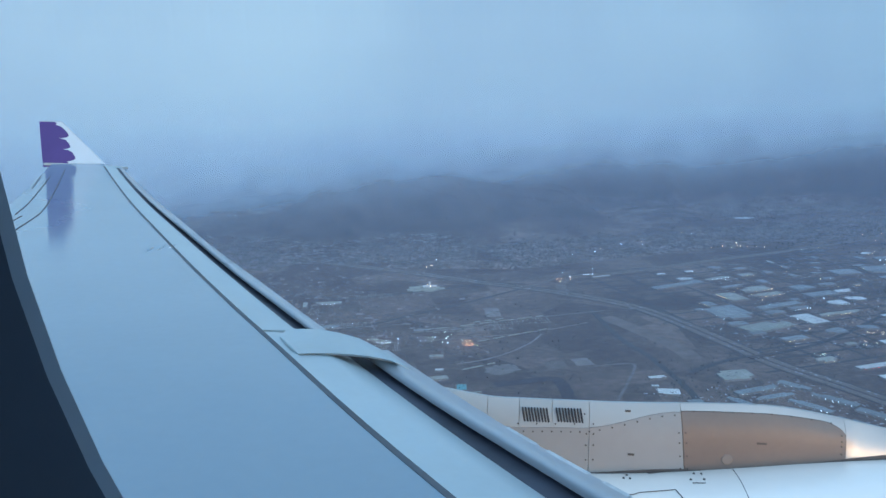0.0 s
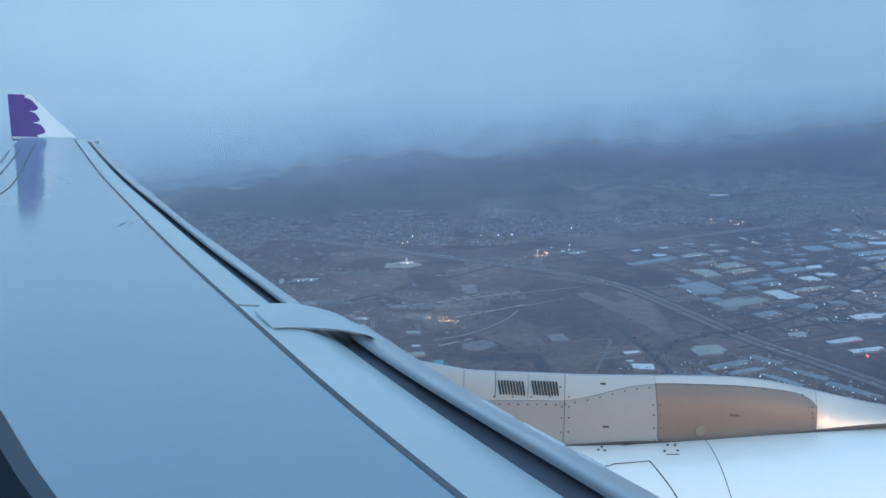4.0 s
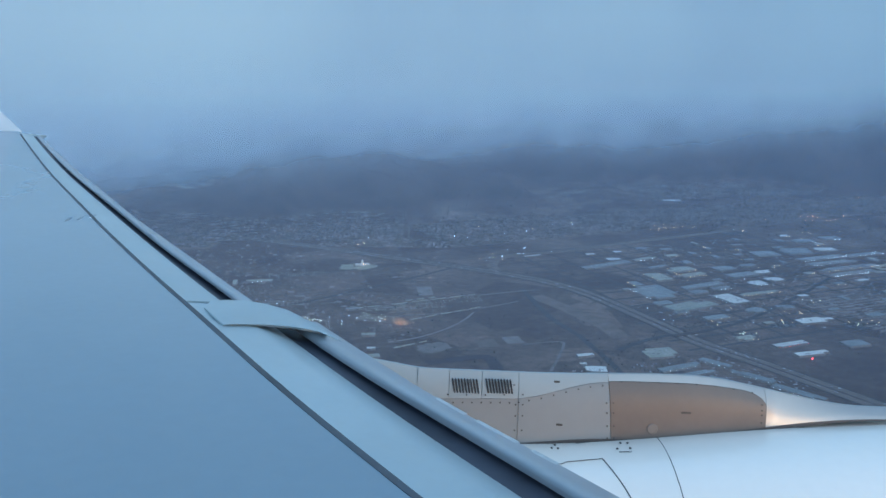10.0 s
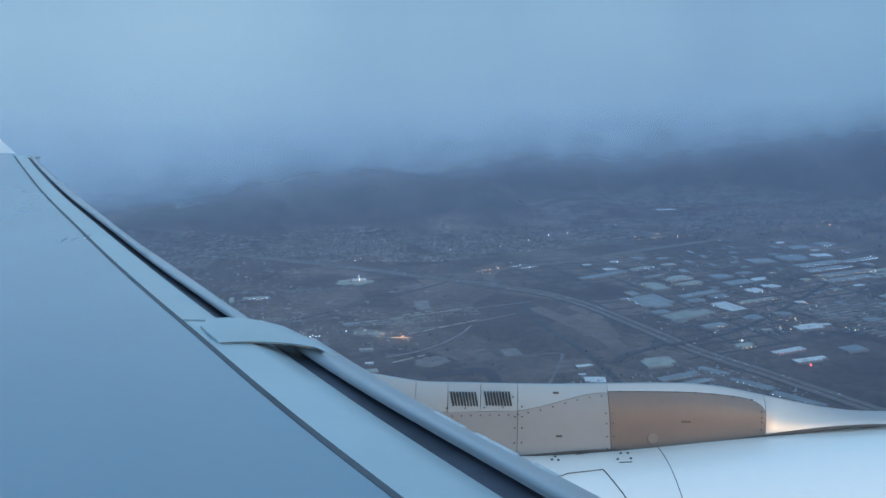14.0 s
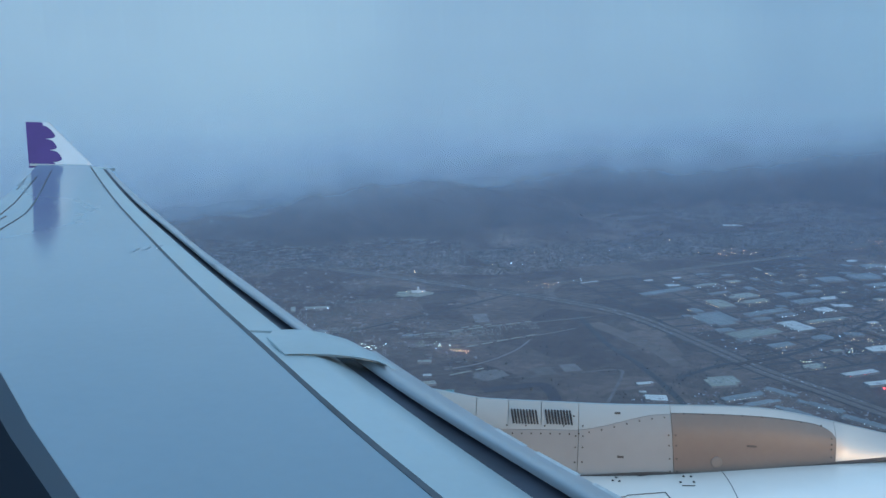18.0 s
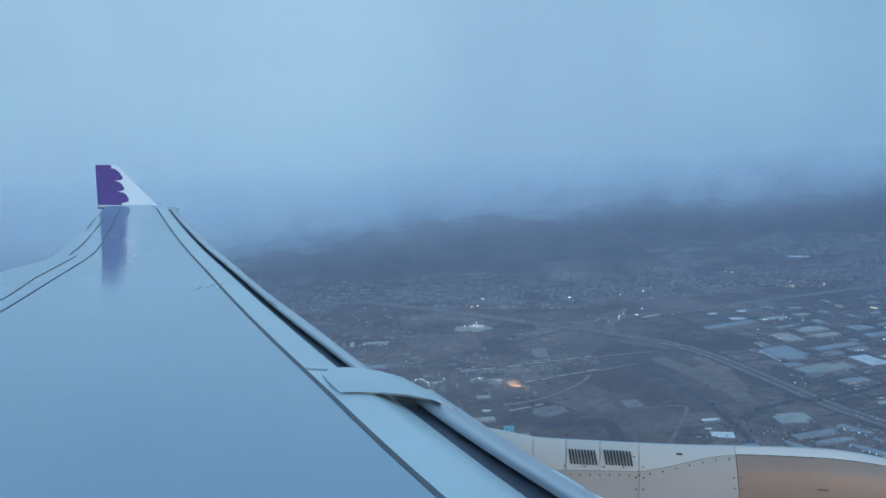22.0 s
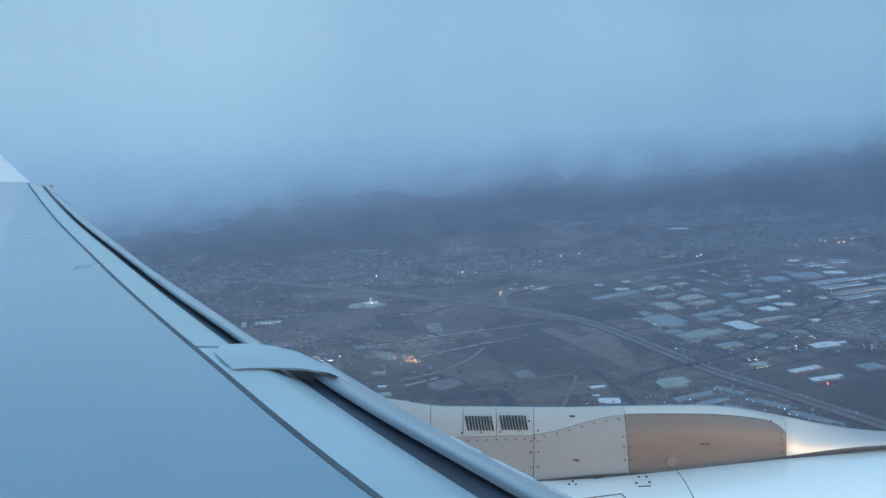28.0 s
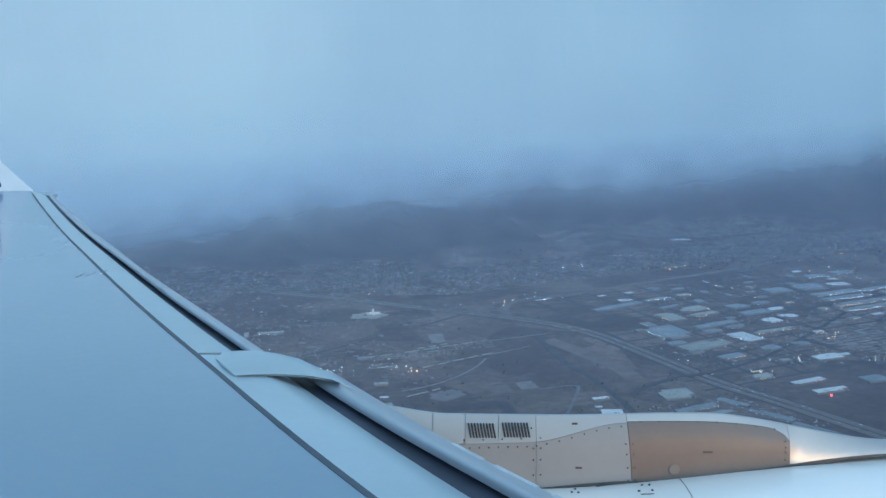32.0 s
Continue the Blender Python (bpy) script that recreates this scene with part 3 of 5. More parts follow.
# slats: curved plates ahead of the slot
def slat_out(s, y):
    a, b = slat_back(y), slat_front(y)
    return on_wing(a + (b - a) * s, y, 0.10 - 0.03 * math.sin(math.pi * s) + 0.16 * max(0.0, s - 0.55) ** 1.5)


def slat_in(s, y):
    a, b = 1.09 + 0.13 * ease(9.6, 5.8, y), 1.475 + 0.11 * ease(8.2, 5.6, y)
    return on_wing(a + (b - a) * s, y, 0.10 - 0.05 * math.sin(math.pi * min(1, s * 1.1)) + 0.30 * max(0.0, s - 0.5) ** 1.5)


for y0, y1 in ((11.12, 15.2), (15.23, 18.9), (18.93, 22.6), (22.63, 26.35)):
    part("slat", slab_mesh("slat", slat_out, span(0, 1, 9), span(y0, y1, 10), 0.03), SLAT_METAL, wing, "bare metal leading-edge slat, extended")
part("slat", slab_mesh("slat", slat_in, span(0, 1, 10), span(1.0, 10.25, 20), 0.03), SLAT_METAL, wing, "bare metal inner slat, extended")


# the fixed piece between the inner and outer slats
FAIRING_OUTER = ((0.20, 10.71), (0.42, 11.06), (0.70, 11.13), (0.94, 11.13), (1.14, 11.00), (1.325, 10.76), (1.42, 10.15), (1.42, 9.55))
FAIRING_INNER = ((0.18, 9.99), (0.40, 10.04), (0.60, 10.06), (0.75, 10.07), (1.085, 10.03), (1.307, 9.87), (1.38, 9.62), (1.41, 9.45))


def along(line, s):
    k = min(int(s * (len(line) - 1)), len(line) - 2)
    f = s * (len(line) - 1) - k
    return [a + (c - a) * f for a, c in zip(line[k], line[k + 1])]


def fairing_top(s, w):
    (u0, y0), (u1, y1) = along(FAIRING_INNER, s), along(FAIRING_OUTER, s)
    return on_wing(u0 + (u1 - u0) * w, y0 + (y1 - y0) * w, -0.014 - 0.02 * math.sin(math.pi * w) + 0.42 * max(0.0, s - 0.62))


part("slat_fairing", slab_mesh("slat_fairing", fairing_top, span(0, 1, 22), span(0, 1, 6), 0.022), SLAT_PAINT, wing, "pale rounded fairing between the slats")


def fairing_root(s, w):
    """The filled side below the fairing's inner edge, hollowed towards the slot."""
    u0, y0 = along(FAIRING_INNER, s)
    return on_wing(u0 * (1 - 0.06 * w), y0 - 0.02 - 0.22 * w * s, -0.02 + 0.26 * w * s)


part("fairing_side", slab_mesh("fairing_side", fairing_root, span(0, 0.78, 14), span(0, 1, 6), 0.02, (0.3, 1, 0)), SLAT_PAINT, wing, "shaded hollow side of the fairing")


def line_mesh(fn, n, width, way, lift=0.004):
    """A thin proud strip along fn(0..1)."""
    verts, faces = [], []
    for i in range(n):
        p = Vector(fn(i / (n - 1)))
        d = Vector(way) * width / 2
        verts += [p + d + Vector((0, 0, lift)), p - d + Vector((0, 0, lift)), p + d - Vector((0, 0, 0.002)), p - d - Vector((0, 0, 0.002))]
    for i in range(n - 1):
        a, b = 4 * i, 4 * i + 4
        faces += [(a, a + 1, b + 1, b), (a + 2, a, b, b + 2), (a + 1, a + 3, b + 3, b + 1)]
    return flat_mesh("line", verts, faces)


for y0, y1 in ((7.75, 7.35), (7.22, 6.75), (6.6, 6.35)):
    part("edge_strip", line_mesh(lambda s: slat_in(0.93, y0 + (y1 - y0) * s) + Vector((0, 0, 0.004)), 8, 0.035, (0.83, 0.56, 0)), EDGE_PALE, wing, "pale broken strip along the slat's edge")
part("panel_gap", line_mesh(lambda s: on_wing(0.005, 1.2 + 25.3 * s), 40, 0.050, (0.83, 0.56, 0)), SEAM_GREY, wing, "dark gap between skin and leading edge")


def skin_at(x, y):
    return skin((x - tail_edge(y)) / (seam(y) - tail_edge(y)), y)


GAPS = (((-11.20, 13.2), (-11.33, 14.94), (-12.09, 17.07), (-12.65, 19.44)), ((-12.92, 19.59), (-13.45, 21.01), (-15.12, 24.84)),
        ((-10.2, 12.3), (-10.63, 14.01), (-11.39, 16.39), (-12.30, 19.63), (-12.79, 20.79), (-13.71, 22.72), (-15.25, 25.9)), ((-14.55, 22.9), (-15.40, 24.75)))
for line in GAPS:
    part("panel_gap", line_mesh(lambda s: skin_at(*along(line, s)) + Vector((0, 0, 0.003)), 24, 0.034, (0.93, 0.36, 0)), SEAM_GREY, wing, "dark gap before the rear control surfaces")

# winglet: a thin swept fin with a scalloped purple field
BASE_A, BASE_B, TOP_A, TOP_B = Vector((-16.65, 26.9, -0.52)), Vector((-14.45, 26.97, -0.38)), Vector((-16.95, 27.3, 1.06)), Vector((-16.12, 27.27, 1.05))


def fin(s, h):
    a, b = BASE_A.lerp(TOP_A, h), BASE_B.lerp(TOP_B, h)
    p = a.lerp(b, s)
    p.y += 0.04 * (1 - h) ** 2
    return p


winglet = part("winglet", slab_mesh("winglet", fin, span(0, 1, 9), span(0, 1, 9), 0.07, (0, 1, 0)), TIP_WHITE, wing, "white swept winglet with purple field")


LOBES = ((0.0, 0.10, 0.44, 0.05), (0.10, 0.37, 0.61, 0.22), (0.37, 0.62, 0.66, 0.20), (0.62, 0.93, 0.84, 0.22), (0.93, 1.0, 0.72, 0.1))


def purple(s, h):
    for a, c, e, cut in LOBES:
        if h <= c:
            break
    q = (h - a) / (c - a)
    edge = e * (1 - cut * (abs(2 * q - 1) ** 6) - 0.05 * (2 * q - 1) ** 2)
    return fin(s * edge, h) + Vector((0, -0.006, 0))


part("purple_field", slab_mesh("purple_field", purple, span(0, 1, 4), span(0.0, 0.995, 120), 0.004, (0, 1, 0), False), TIP_PURPLE, wing, "purple paint with scalloped edge")


def tip_cap(s, w):
    a = Vector((-16.55 + 2.95 * s, 26.80 + 0.1 * w + 0.05 * s, 0))
    a.y -= 0.55 * ease(0.7, 1.0, s) * (1 - w)
    a.z = wing_top(26.85) + 0.01 - 0.10 * s * s + 0.0 * w
    return a


part("tip_cap", slab_mesh("tip_cap", tip_cap, span(0, 1, 12), span(0, 1, 3), 0.08), SLAT_PAINT, wing, "pale wing tip cap")
for k in range(3):
    part("placard", line_mesh(lambda s: skin_at(-7.74 + 0.17 * k - 0.05 * s, 16.05 + 0.16 * k + 0.34 * s), 4, 0.055, (0.8, 0.5, 0), 0.003), PLACARD_GREY, wing, "faint grey worn marking")

# engine pylon, ahead of the wing
PY = 6.40


def pylon_crown(x):
    """Height of the pylon's upper edge along its length."""
    return -1.885 + 0.07 * ease(-0.15, -0.8, x) + 0.03 * ease(0.6, 1.8, x) - 0.20 * ease(1.85, 3.35, x)


def pylon_foot(x):
    return -2.50 + 0.10 * ease(0.3, 1.3, x) + 0.28 * ease(1.2, 3.5, x)


def pylon_side(h, x):
    """The inboard face, from foot (0) to crown (1), rolled over at the crown."""
    a, b = pylon_foot(x), pylon_crown(x)
    front = ease(2.48, 2.60, x)
    return Vector((x + 0.040 * (1 - h) * ease(0.6, 1.25, x) * ease(2.4, 1.3, x), PY + (1 - front) * 0.10 * h ** 4 + front * (0.03 * h + 0.07 * h * h), a + (b - a) * h))


pylon = part("engine_pylon", slab_mesh("engine_pylon", lambda s, x: Vector((x, PY + 0.1 + 0.55 * s, pylon_crown(x) + 0.01 * math.sin(math.pi * s) - 0.26 * s)), span(0, 1, 7), span(-0.97, 3.55, 38), 0.5), PYLON_WHITE, airliner, "white engine pylon ahead of the wing")


def upper_band(x):
    """The seam between the upper and lower pylon panels, as a share of the height."""
    z = -2.10 + 0.018 * ease(-0.1, 0.54, x) + 0.155 * ease(0.45, 1.25, x)
    return (z - pylon_foot(x)) / (pylon_crown(x) - pylon_foot(x))


def face_part(name, x0, x1, low, high, mat, label, proud=0.0, n=14, rows=7, thick=0.03):
    def fn(h, x):
        a, b = low(x), high(x)
        p = pylon_side(a + (b - a) * h, x)
        p.y -= proud
        return p
    return part(name, slab_mesh(name, fn, span(0, 1, rows), span(x0, x1, n), thick, (0, 1, 0)), mat, pylon, label)


face_part("side_panel", -0.95, 0.535, lambda x: 0.0, lambda x: upper_band(x) - 0.005, PYLON_GREY, "pale grey pylon side panel")
face_part("side_panel", 0.539, 1.249, lambda x: 0.0, lambda x: upper_band(x) - 0.005, PYLON_GREY, "pale grey pylon side panel")
for x0, x1 in ((-0.95, -0.283), (-0.278, -0.025)):
    face_part("upper_panel", x0, x1, upper_band, lambda x: 1.0, PYLON_WHITE, "white upper pylon panel")
for x0, x1 in ((-0.020, 0.238), (0.243, 0.535)):
    face_part("louvre_panel", x0, x1, upper_band, lambda x: 1.0, PYLON_WHITE, "white pylon panel with a louvred vent")
face_part("upper_panel", 0.539, 1.249, upper_band, lambda x: 1.0, PYLON_WHITE, "white upper pylon panel")
def heat_top(x):
    """Upper edge of the heat panel: level, then rounded off at its front corner."""
    q = min(1.0, max(0.0, (x - 2.32) / 0.186))
    return 0.90 - 0.02 * ease(1.25, 2.1, x) - 0.26 * (1 - math.sqrt(1 - q * q))


face_part("heat_panel", 1.252, 2.505, lambda x: 0.0, heat_top, PYLON_BRONZE, "bronze-brown metal heat panel", 0.004, 48, 8)
face_part("crown_rail", 1.252, 2.505, lambda x: heat_top(x) + 0.006, lambda x: 1.0, PYLON_METAL, "grey-blue crown strip above the heat panel", 0.0, 40, 6)
face_part("nose_fairing", 2.508, 3.55, lambda x: 0.0, lambda x: 1.0, PYLON_METAL, "bare metal forward pylon fairing", 0.0, 30, 9)
face_part("foot_seal", -0.60, 3.5, lambda x: -0.12, lambda x: 0.075 - 0.05 * ease(0.2, 2.2, x), SEAL_BROWN, "dark brown seal strip along the pylon foot", 0.006, 30, 3)


def disc_mesh(r, n=10, thick=0.006):
    verts = [(r * math.cos(2 * math.pi * i / n), 0, r * math.sin(2 * math.pi * i / n)) for i in range(n)]
    verts += [(x * 0.8, -thick, z * 0.8) for x, _, z in verts]
    faces = [tuple(range(n, 2 * n))] + [(i, (i + 1) % n, (i + 1) % n + n, i + n) for i in range(n)]
    return flat_mesh("disc", verts, faces)


RIVET = disc_mesh(0.0072)


def rivet(x, h, me=RIVET):
    p = pylon_side(h, x)
    ob = part("fastener", me, RIVET_DARK, pylon)
    ob.location = (p.x, p.y - 0.004, p.z)


for i in range(9):
    x = -0.06 + 0.6 * i / 8
    rivet(x, upper_band(x) - 0.05)
    if i % 2 == 0:
        rivet(x + 0.03, upper_band(x) + 0.05)
for i in range(7):
    x = 0.62 + 0.58 * i / 6
    rivet(x, upper_band(x) - 0.045)
for h in (0.06, 0.25, 0.45, 0.60):
    for x in (0.515, 0.572, 1.222, 1.275):
        rivet(x, h)
for i in range(8):
    rivet(1.35 + 1.05 * i / 7, 0.90 - 0.03 * (i / 7))
for h in (0.2, 0.45, 0.6, 0.78):
    rivet(2.47, h * 0.8)
    rivet(0.50, 0.85)
part("access_disc", disc_mesh(0.045, 20), PYLON_DISC, pylon, "pale round access cover").location = pylon_side(0.20, 1.585) - Vector((0, 0.008, 0))
for x, h, w in ((1.86, 0.43, 0.075), (0.86, 0.30, 0.05), (0.84, 0.90, 0.045)):
    ob = part("stencil_bar", box_mesh("stencil_bar", w, 0.004, 0.016), RIVET_DARK, pylon, "small dark stencil bar")
    ob.location = pylon_side(h, x) - Vector((0, 0.006, 0.008))

# two louvred vents of nine slots each
SLOT = box_mesh("vent_slot", 0.014, 0.01, 0.118, 0.004)
for x0 in (0.012, 0.282):
    for i in range(9):
        x = x0 + 0.024 * i
        z = -2.052 + 0.008 * (x0 > 0.2)
        ob = part("vent_slot", SLOT, GAP_DARK, pylon)
        ob.location, ob.rotation_euler = (x + 0.012, PY - 0.002 + 0.028, z), (radians(-9), radians(-11), 0)

# engine nacelle
AXIS_Y, AXIS_Z = 6.22, -3.90


def nacelle_radius(x):
    return 1.46 + 0.27 * ease(0.3, 3.5, x) + 0.06 * ease(3.0, 4.2, x) - 0.28 * ease(4.4, 5.6, x) ** 2 - 0.5 * ease(0.4, -3.0, x)


def nacelle_skin(x0, x1, n, r0=0.0):
    def fn(a, x):
        r = nacelle_radius(x) + r0
        return Vector((x, AXIS_Y + r * math.cos(a), AXIS_Z + r * math.sin(a)))
    return sheet(fn, span(0, 2 * math.pi, 73), span(x0, x1, n))


nacelle = part("engine_nacelle", flat_mesh("engine_nacelle", *nacelle_skin(-3.0, 1.652, 30), smooth=True), NACELLE_WHITE, airliner, "glossy white engine nacelle under the wing")
part("fan_cowl", flat_mesh("fan_cowl", *nacelle_skin(1.658, 4.6, 30), smooth=True), NACELLE_WHITE, nacelle, "glossy white fan cowl")
part("cowl_core", flat_mesh("cowl_core", *nacelle_skin(-2.9, 4.5, 30, -0.03), smooth=True), GAP_DARK, nacelle, "dark inner shell")
part("inlet_lip", flat_mesh("inlet_lip", *nacelle_skin(4.61, 5.6, 12), smooth=True), PYLON_METAL, nacelle, "polished inlet lip")


def on_cowl(x, deg, lift=0.004):
    a = radians(deg)
    p = Vector((x, 6.75 + nacelle_radius(x) * math.cos(a), -3.86 + nacelle_radius(x) * math.sin(a)))
    for _ in range(30):
        gap = math.hypot(p.y - AXIS_Y, p.z - AXIS_Z) - nacelle_radius(p.x) - lift
        p *= 1 + 0.12 * gap
    return p


DOT = disc_mesh(0.011, 8)
for x0, d0 in ((0.81, 106.6), (0.84, 105.2), (0.86, 106.9), (1.35, 103.2), (1.40, 103.5), (1.44, 103.4), (1.355, 105.3), (1.41, 105.5), (1.32, 107.9), (1.42, 108.0)):
    ob = part("fastener", DOT, RIVET_DARK, nacelle)
    ob.matrix_basis = Matrix.Translation(on_cowl(x0, d0)) @ Matrix.Rotation(radians(d0 - 188), 4, "X")


def cowl_line(points, wide):
    def fn(s):
        k = min(int(s * (len(points) - 1)), len(points) - 2)
        f = s * (len(points) - 1) - k
        return on_cowl(points[k][0] + (points[k + 1][0] - points[k][0]) * f, points[k][1] + (points[k + 1][1] - points[k][1]) * f, 0.002)
    return line_mesh(fn, 8 * (len(points) - 1) + 1, wide, (0.7, -0.5, 0.4))


part("panel_gap", cowl_line([(0.80, 113.9), (0.88, 113.6), (0.91, 112.9), (1.19, 111.9), (1.30, 120.8), (1.40, 130)], 0.007), RIVET_DARK, nacelle, "thin dark hatch outline")

for ob in (pylon, nacelle):
    ob.scale = (1.07, 1.07, 1.07)

for pts in (((1.01, 104.6), (1.19, 103.6)), ((1.33, 109.4), (1.42, 109.6))):
    part("stencil_bar", cowl_line(list(pts), 0.010), RIVET_DARK, nacelle, "thin dark stencil line")

# the cabin wall round the window
def window_rim(a, grow=0.0):
    """The window's opening in the wall, an upright oval."""
    c, s = math.cos(a), math.sin(a)
    return (0.10 + (0.25 + grow) * c, 0.12 + (0.27 + grow) * s)


def wall_ring(name, y0, y1, g0, g1, mat, label, parent, n=64):
    verts, faces = [], []
    for y, g in ((y0, g0), (y1, g1)):
        for i in range(n):
            x, z = window_rim(2 * math.pi * i / n, g)
            verts.append((x, y, z))
    for i in range(n):
        faces.append((i, (i + 1) % n, (i + 1) % n + n, i + n))
    return part(name, flat_mesh(name, verts, faces, True), mat, parent, label)


def hull(a, x):
    return Vector((x, -2.66 + 2.82 * math.cos(a), -0.15 + 2.82 * math.sin(a)))


def wall_with_hole():
    """Cabin wall: a flat plate round the opening, then the curved hull above and below."""
    verts, faces, n = [], [], 64
    for g in (0.0, 0.9):
        for i in range(n):
            a = 2 * math.pi * i / n
            x, z = window_rim(a, g)
            verts.append((x, 0.152 - (0.16 * (z * z) if g else 0.0), z))
    for i in range(n):
        faces.append((i, (i + 1) % n, (i + 1) % n + n, i + n))
    return flat_mesh("fuselage_wall", verts, faces)


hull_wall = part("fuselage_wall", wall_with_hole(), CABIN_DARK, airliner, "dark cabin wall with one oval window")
# one plastic reveal: daylight painted into its pale edge, shade into the rest
wall_ring("window_seal", 0.152, 0.1474, 0.0, 0.0012, REVEAL_LIT, "outer edge of the window reveal, daylight painted in as pale grey", hull_wall)
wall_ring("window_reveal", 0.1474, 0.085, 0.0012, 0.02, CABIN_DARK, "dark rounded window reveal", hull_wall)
for a0, a1, x0, x1 in ((22, 341.5, -11.0, 1.7), (-22.2, 22.2, -11.0, -0.9), (-22.2, 22.2, 0.95, 1.7)):
    part("hull_side", slab_mesh("hull_side", lambda a, x: hull(radians(a), x), span(a0, a1, 40 if a1 > 90 else 8), span(x0, x1, 8), 0.04, (0, -1, 0)), TIP_WHITE, hull_wall, "white curved fuselage side")
for x in (-10.98, 1.68):
    ring = [hull(2 * math.pi * i / 40, x) for i in range(40)]
    part("bulkhead", flat_mesh("bulkhead", ring, [tuple(range(40))]), CABIN_DARK, hull_wall, "dark end of the cabin")

# ---- the town ----

SKYLIGHT = box_mesh("skylight", 1.1, 9.0, 0.25)
UNIT = box_mesh("rooftop_unit", 3.2, 2.4, 1.6, 0.15)
DOOR = box_mesh("loading_door", 3.0, 0.3, 2.6)


def lamp_mesh(r):
    bm = bmesh.new()
    bmesh.ops.create_icosphere(bm, subdivisions=1, radius=r)
    me = bpy.data.meshes.new("lamp")
    bm.to_mesh(me)
    bm.free()
    return me


LAMPS = {}


def lamp_of(mat, r):
    key = (mat.name, r)
    if key not in LAMPS:
        LAMPS[key] = lamp_mesh(r)
        LAMPS[key].materials.append(mat)
    return LAMPS[key]


def footprint(l, w, rng):
    """A rectangle with some of its corners cut back."""
    pts = []
    for sx, sy in ((-1, -1), (1, -1), (1, 1), (-1, 1)):
        x, y = sx * l / 2, sy * w / 2
        if rng.random() < 0.42 and l * w > 700:
            dx, dy = sx * l * rng.uniform(0.08, 0.30), sy * w * rng.uniform(0.12, 0.38)
            cut = [(x - dx, y), (x - dx, y - dy), (x, y - dy)]
            pts += cut if sx * sy < 0 else cut[::-1]
        else:
            pts.append((x, y))
    return pts


def wall_mesh(rim, h):
    """Upright walls with a parapet that stands above the roof."""
    n = len(rim)
    area = [(x * 0.985, y * 0.985) for x, y in rim]
    verts = [(x, y, 0) for x, y in rim] + [(x, y, h + 0.5) for x, y in rim] + [(x, y, h + 0.5) for x, y in area] + [(x, y, h - 0.2) for x, y in area]
    faces = [(n * k + i, n * k + (i + 1) % n, n * k + n + (i + 1) % n, n * k + n + i) for k in range(3) for i in range(n)]
    return flat_mesh("wall", verts, faces)


def roof_mesh(rim, h):
    return flat_mesh("roof", [(x * 0.984, y * 0.984, h) for x, y in rim], [tuple(range(len(rim)))])


FOOTINGS = []


def warehouse(x, y, l, w, turn, roof=ROOF_GREY, label="", lit="", h=3.6, seed=1):
    rng = random.Random(seed)
    FOOTINGS.append((x, y, max(l, w)))
    rim = footprint(l, w, rng)
    top = new("warehouse")
    top.matrix_basis = pose(x, y, hill(x, y) + 0.05, 0, 0, turn)
    tone = {ROOF_GREY: "grey", ROOF_WHITE: "white", ROOF_TAN: "beige"}[roof]
    size = "long narrow" if l > 2.6 * w else "large square" if l * w > 4500 else "small" if l * w < 900 else "low"
    tagged(top, label or f"{size} warehouse with flat {tone} roof" + (" and lit eaves lamps" if lit else " and pale walls"), "warehouse", "warehouses")
    walls = part("wall", wall_mesh(rim, h), WALL_TILT, top)
    cover = part("roof", roof_mesh(rim, h), roof, top)
    if l * w > 2200:
        for k in range(int(l / 16)):
            strip_light = part("skylight", SKYLIGHT, PYLON_METAL, cover)
            strip_light.location, strip_light.scale = (-l * 0.36 + 0.72 * l * (k + 0.5) / int(l / 16), 0, h + 0.02), (1, w * 0.06, 1)
    for k in range(min(8, max(1, int(l * w / 500)))):
        ob = part("rooftop_unit", UNIT, UNIT_GREY, cover)
        ob.location = (rng.uniform(-0.42, 0.42) * l, rng.uniform(-0.38, 0.38) * w, h + 0.2)
        s = rng.uniform(0.6, 1.3)
        ob.scale = (s, s, s * 0.8)
    for k in range(min(7, int(l / 10))):
        ob = part("loading_door", DOOR, UNIT_GREY, walls)
        ob.location = (-l / 2 + l * (k + 0.5) / max(1, min(7, int(l / 10))), -w / 2 - 0.1, 0.1)
    if lit:
        mat = {"w": LAMP_WHITE, "a": LAMP_AMBER, "r": LAMP_RED}[lit[0]]
        n = max(3, int(l / 11))
        for side in (-1, 1) if len(lit) > 1 else (-1,):
            for k in range(n):
                ob = part("wall_lamp", lamp_of(mat, round(0.1 + y / 6000, 2)), mat, walls, "bright lamp under the eaves")
                ob.location = (-l / 2 + l * (k + 0.5) / n + rng.uniform(-1, 1), side * (w / 2 + 0.8), h - 0.4)
    return top


G, T, P = ROOF_GREY, ROOF_TAN, ROOF_WHITE
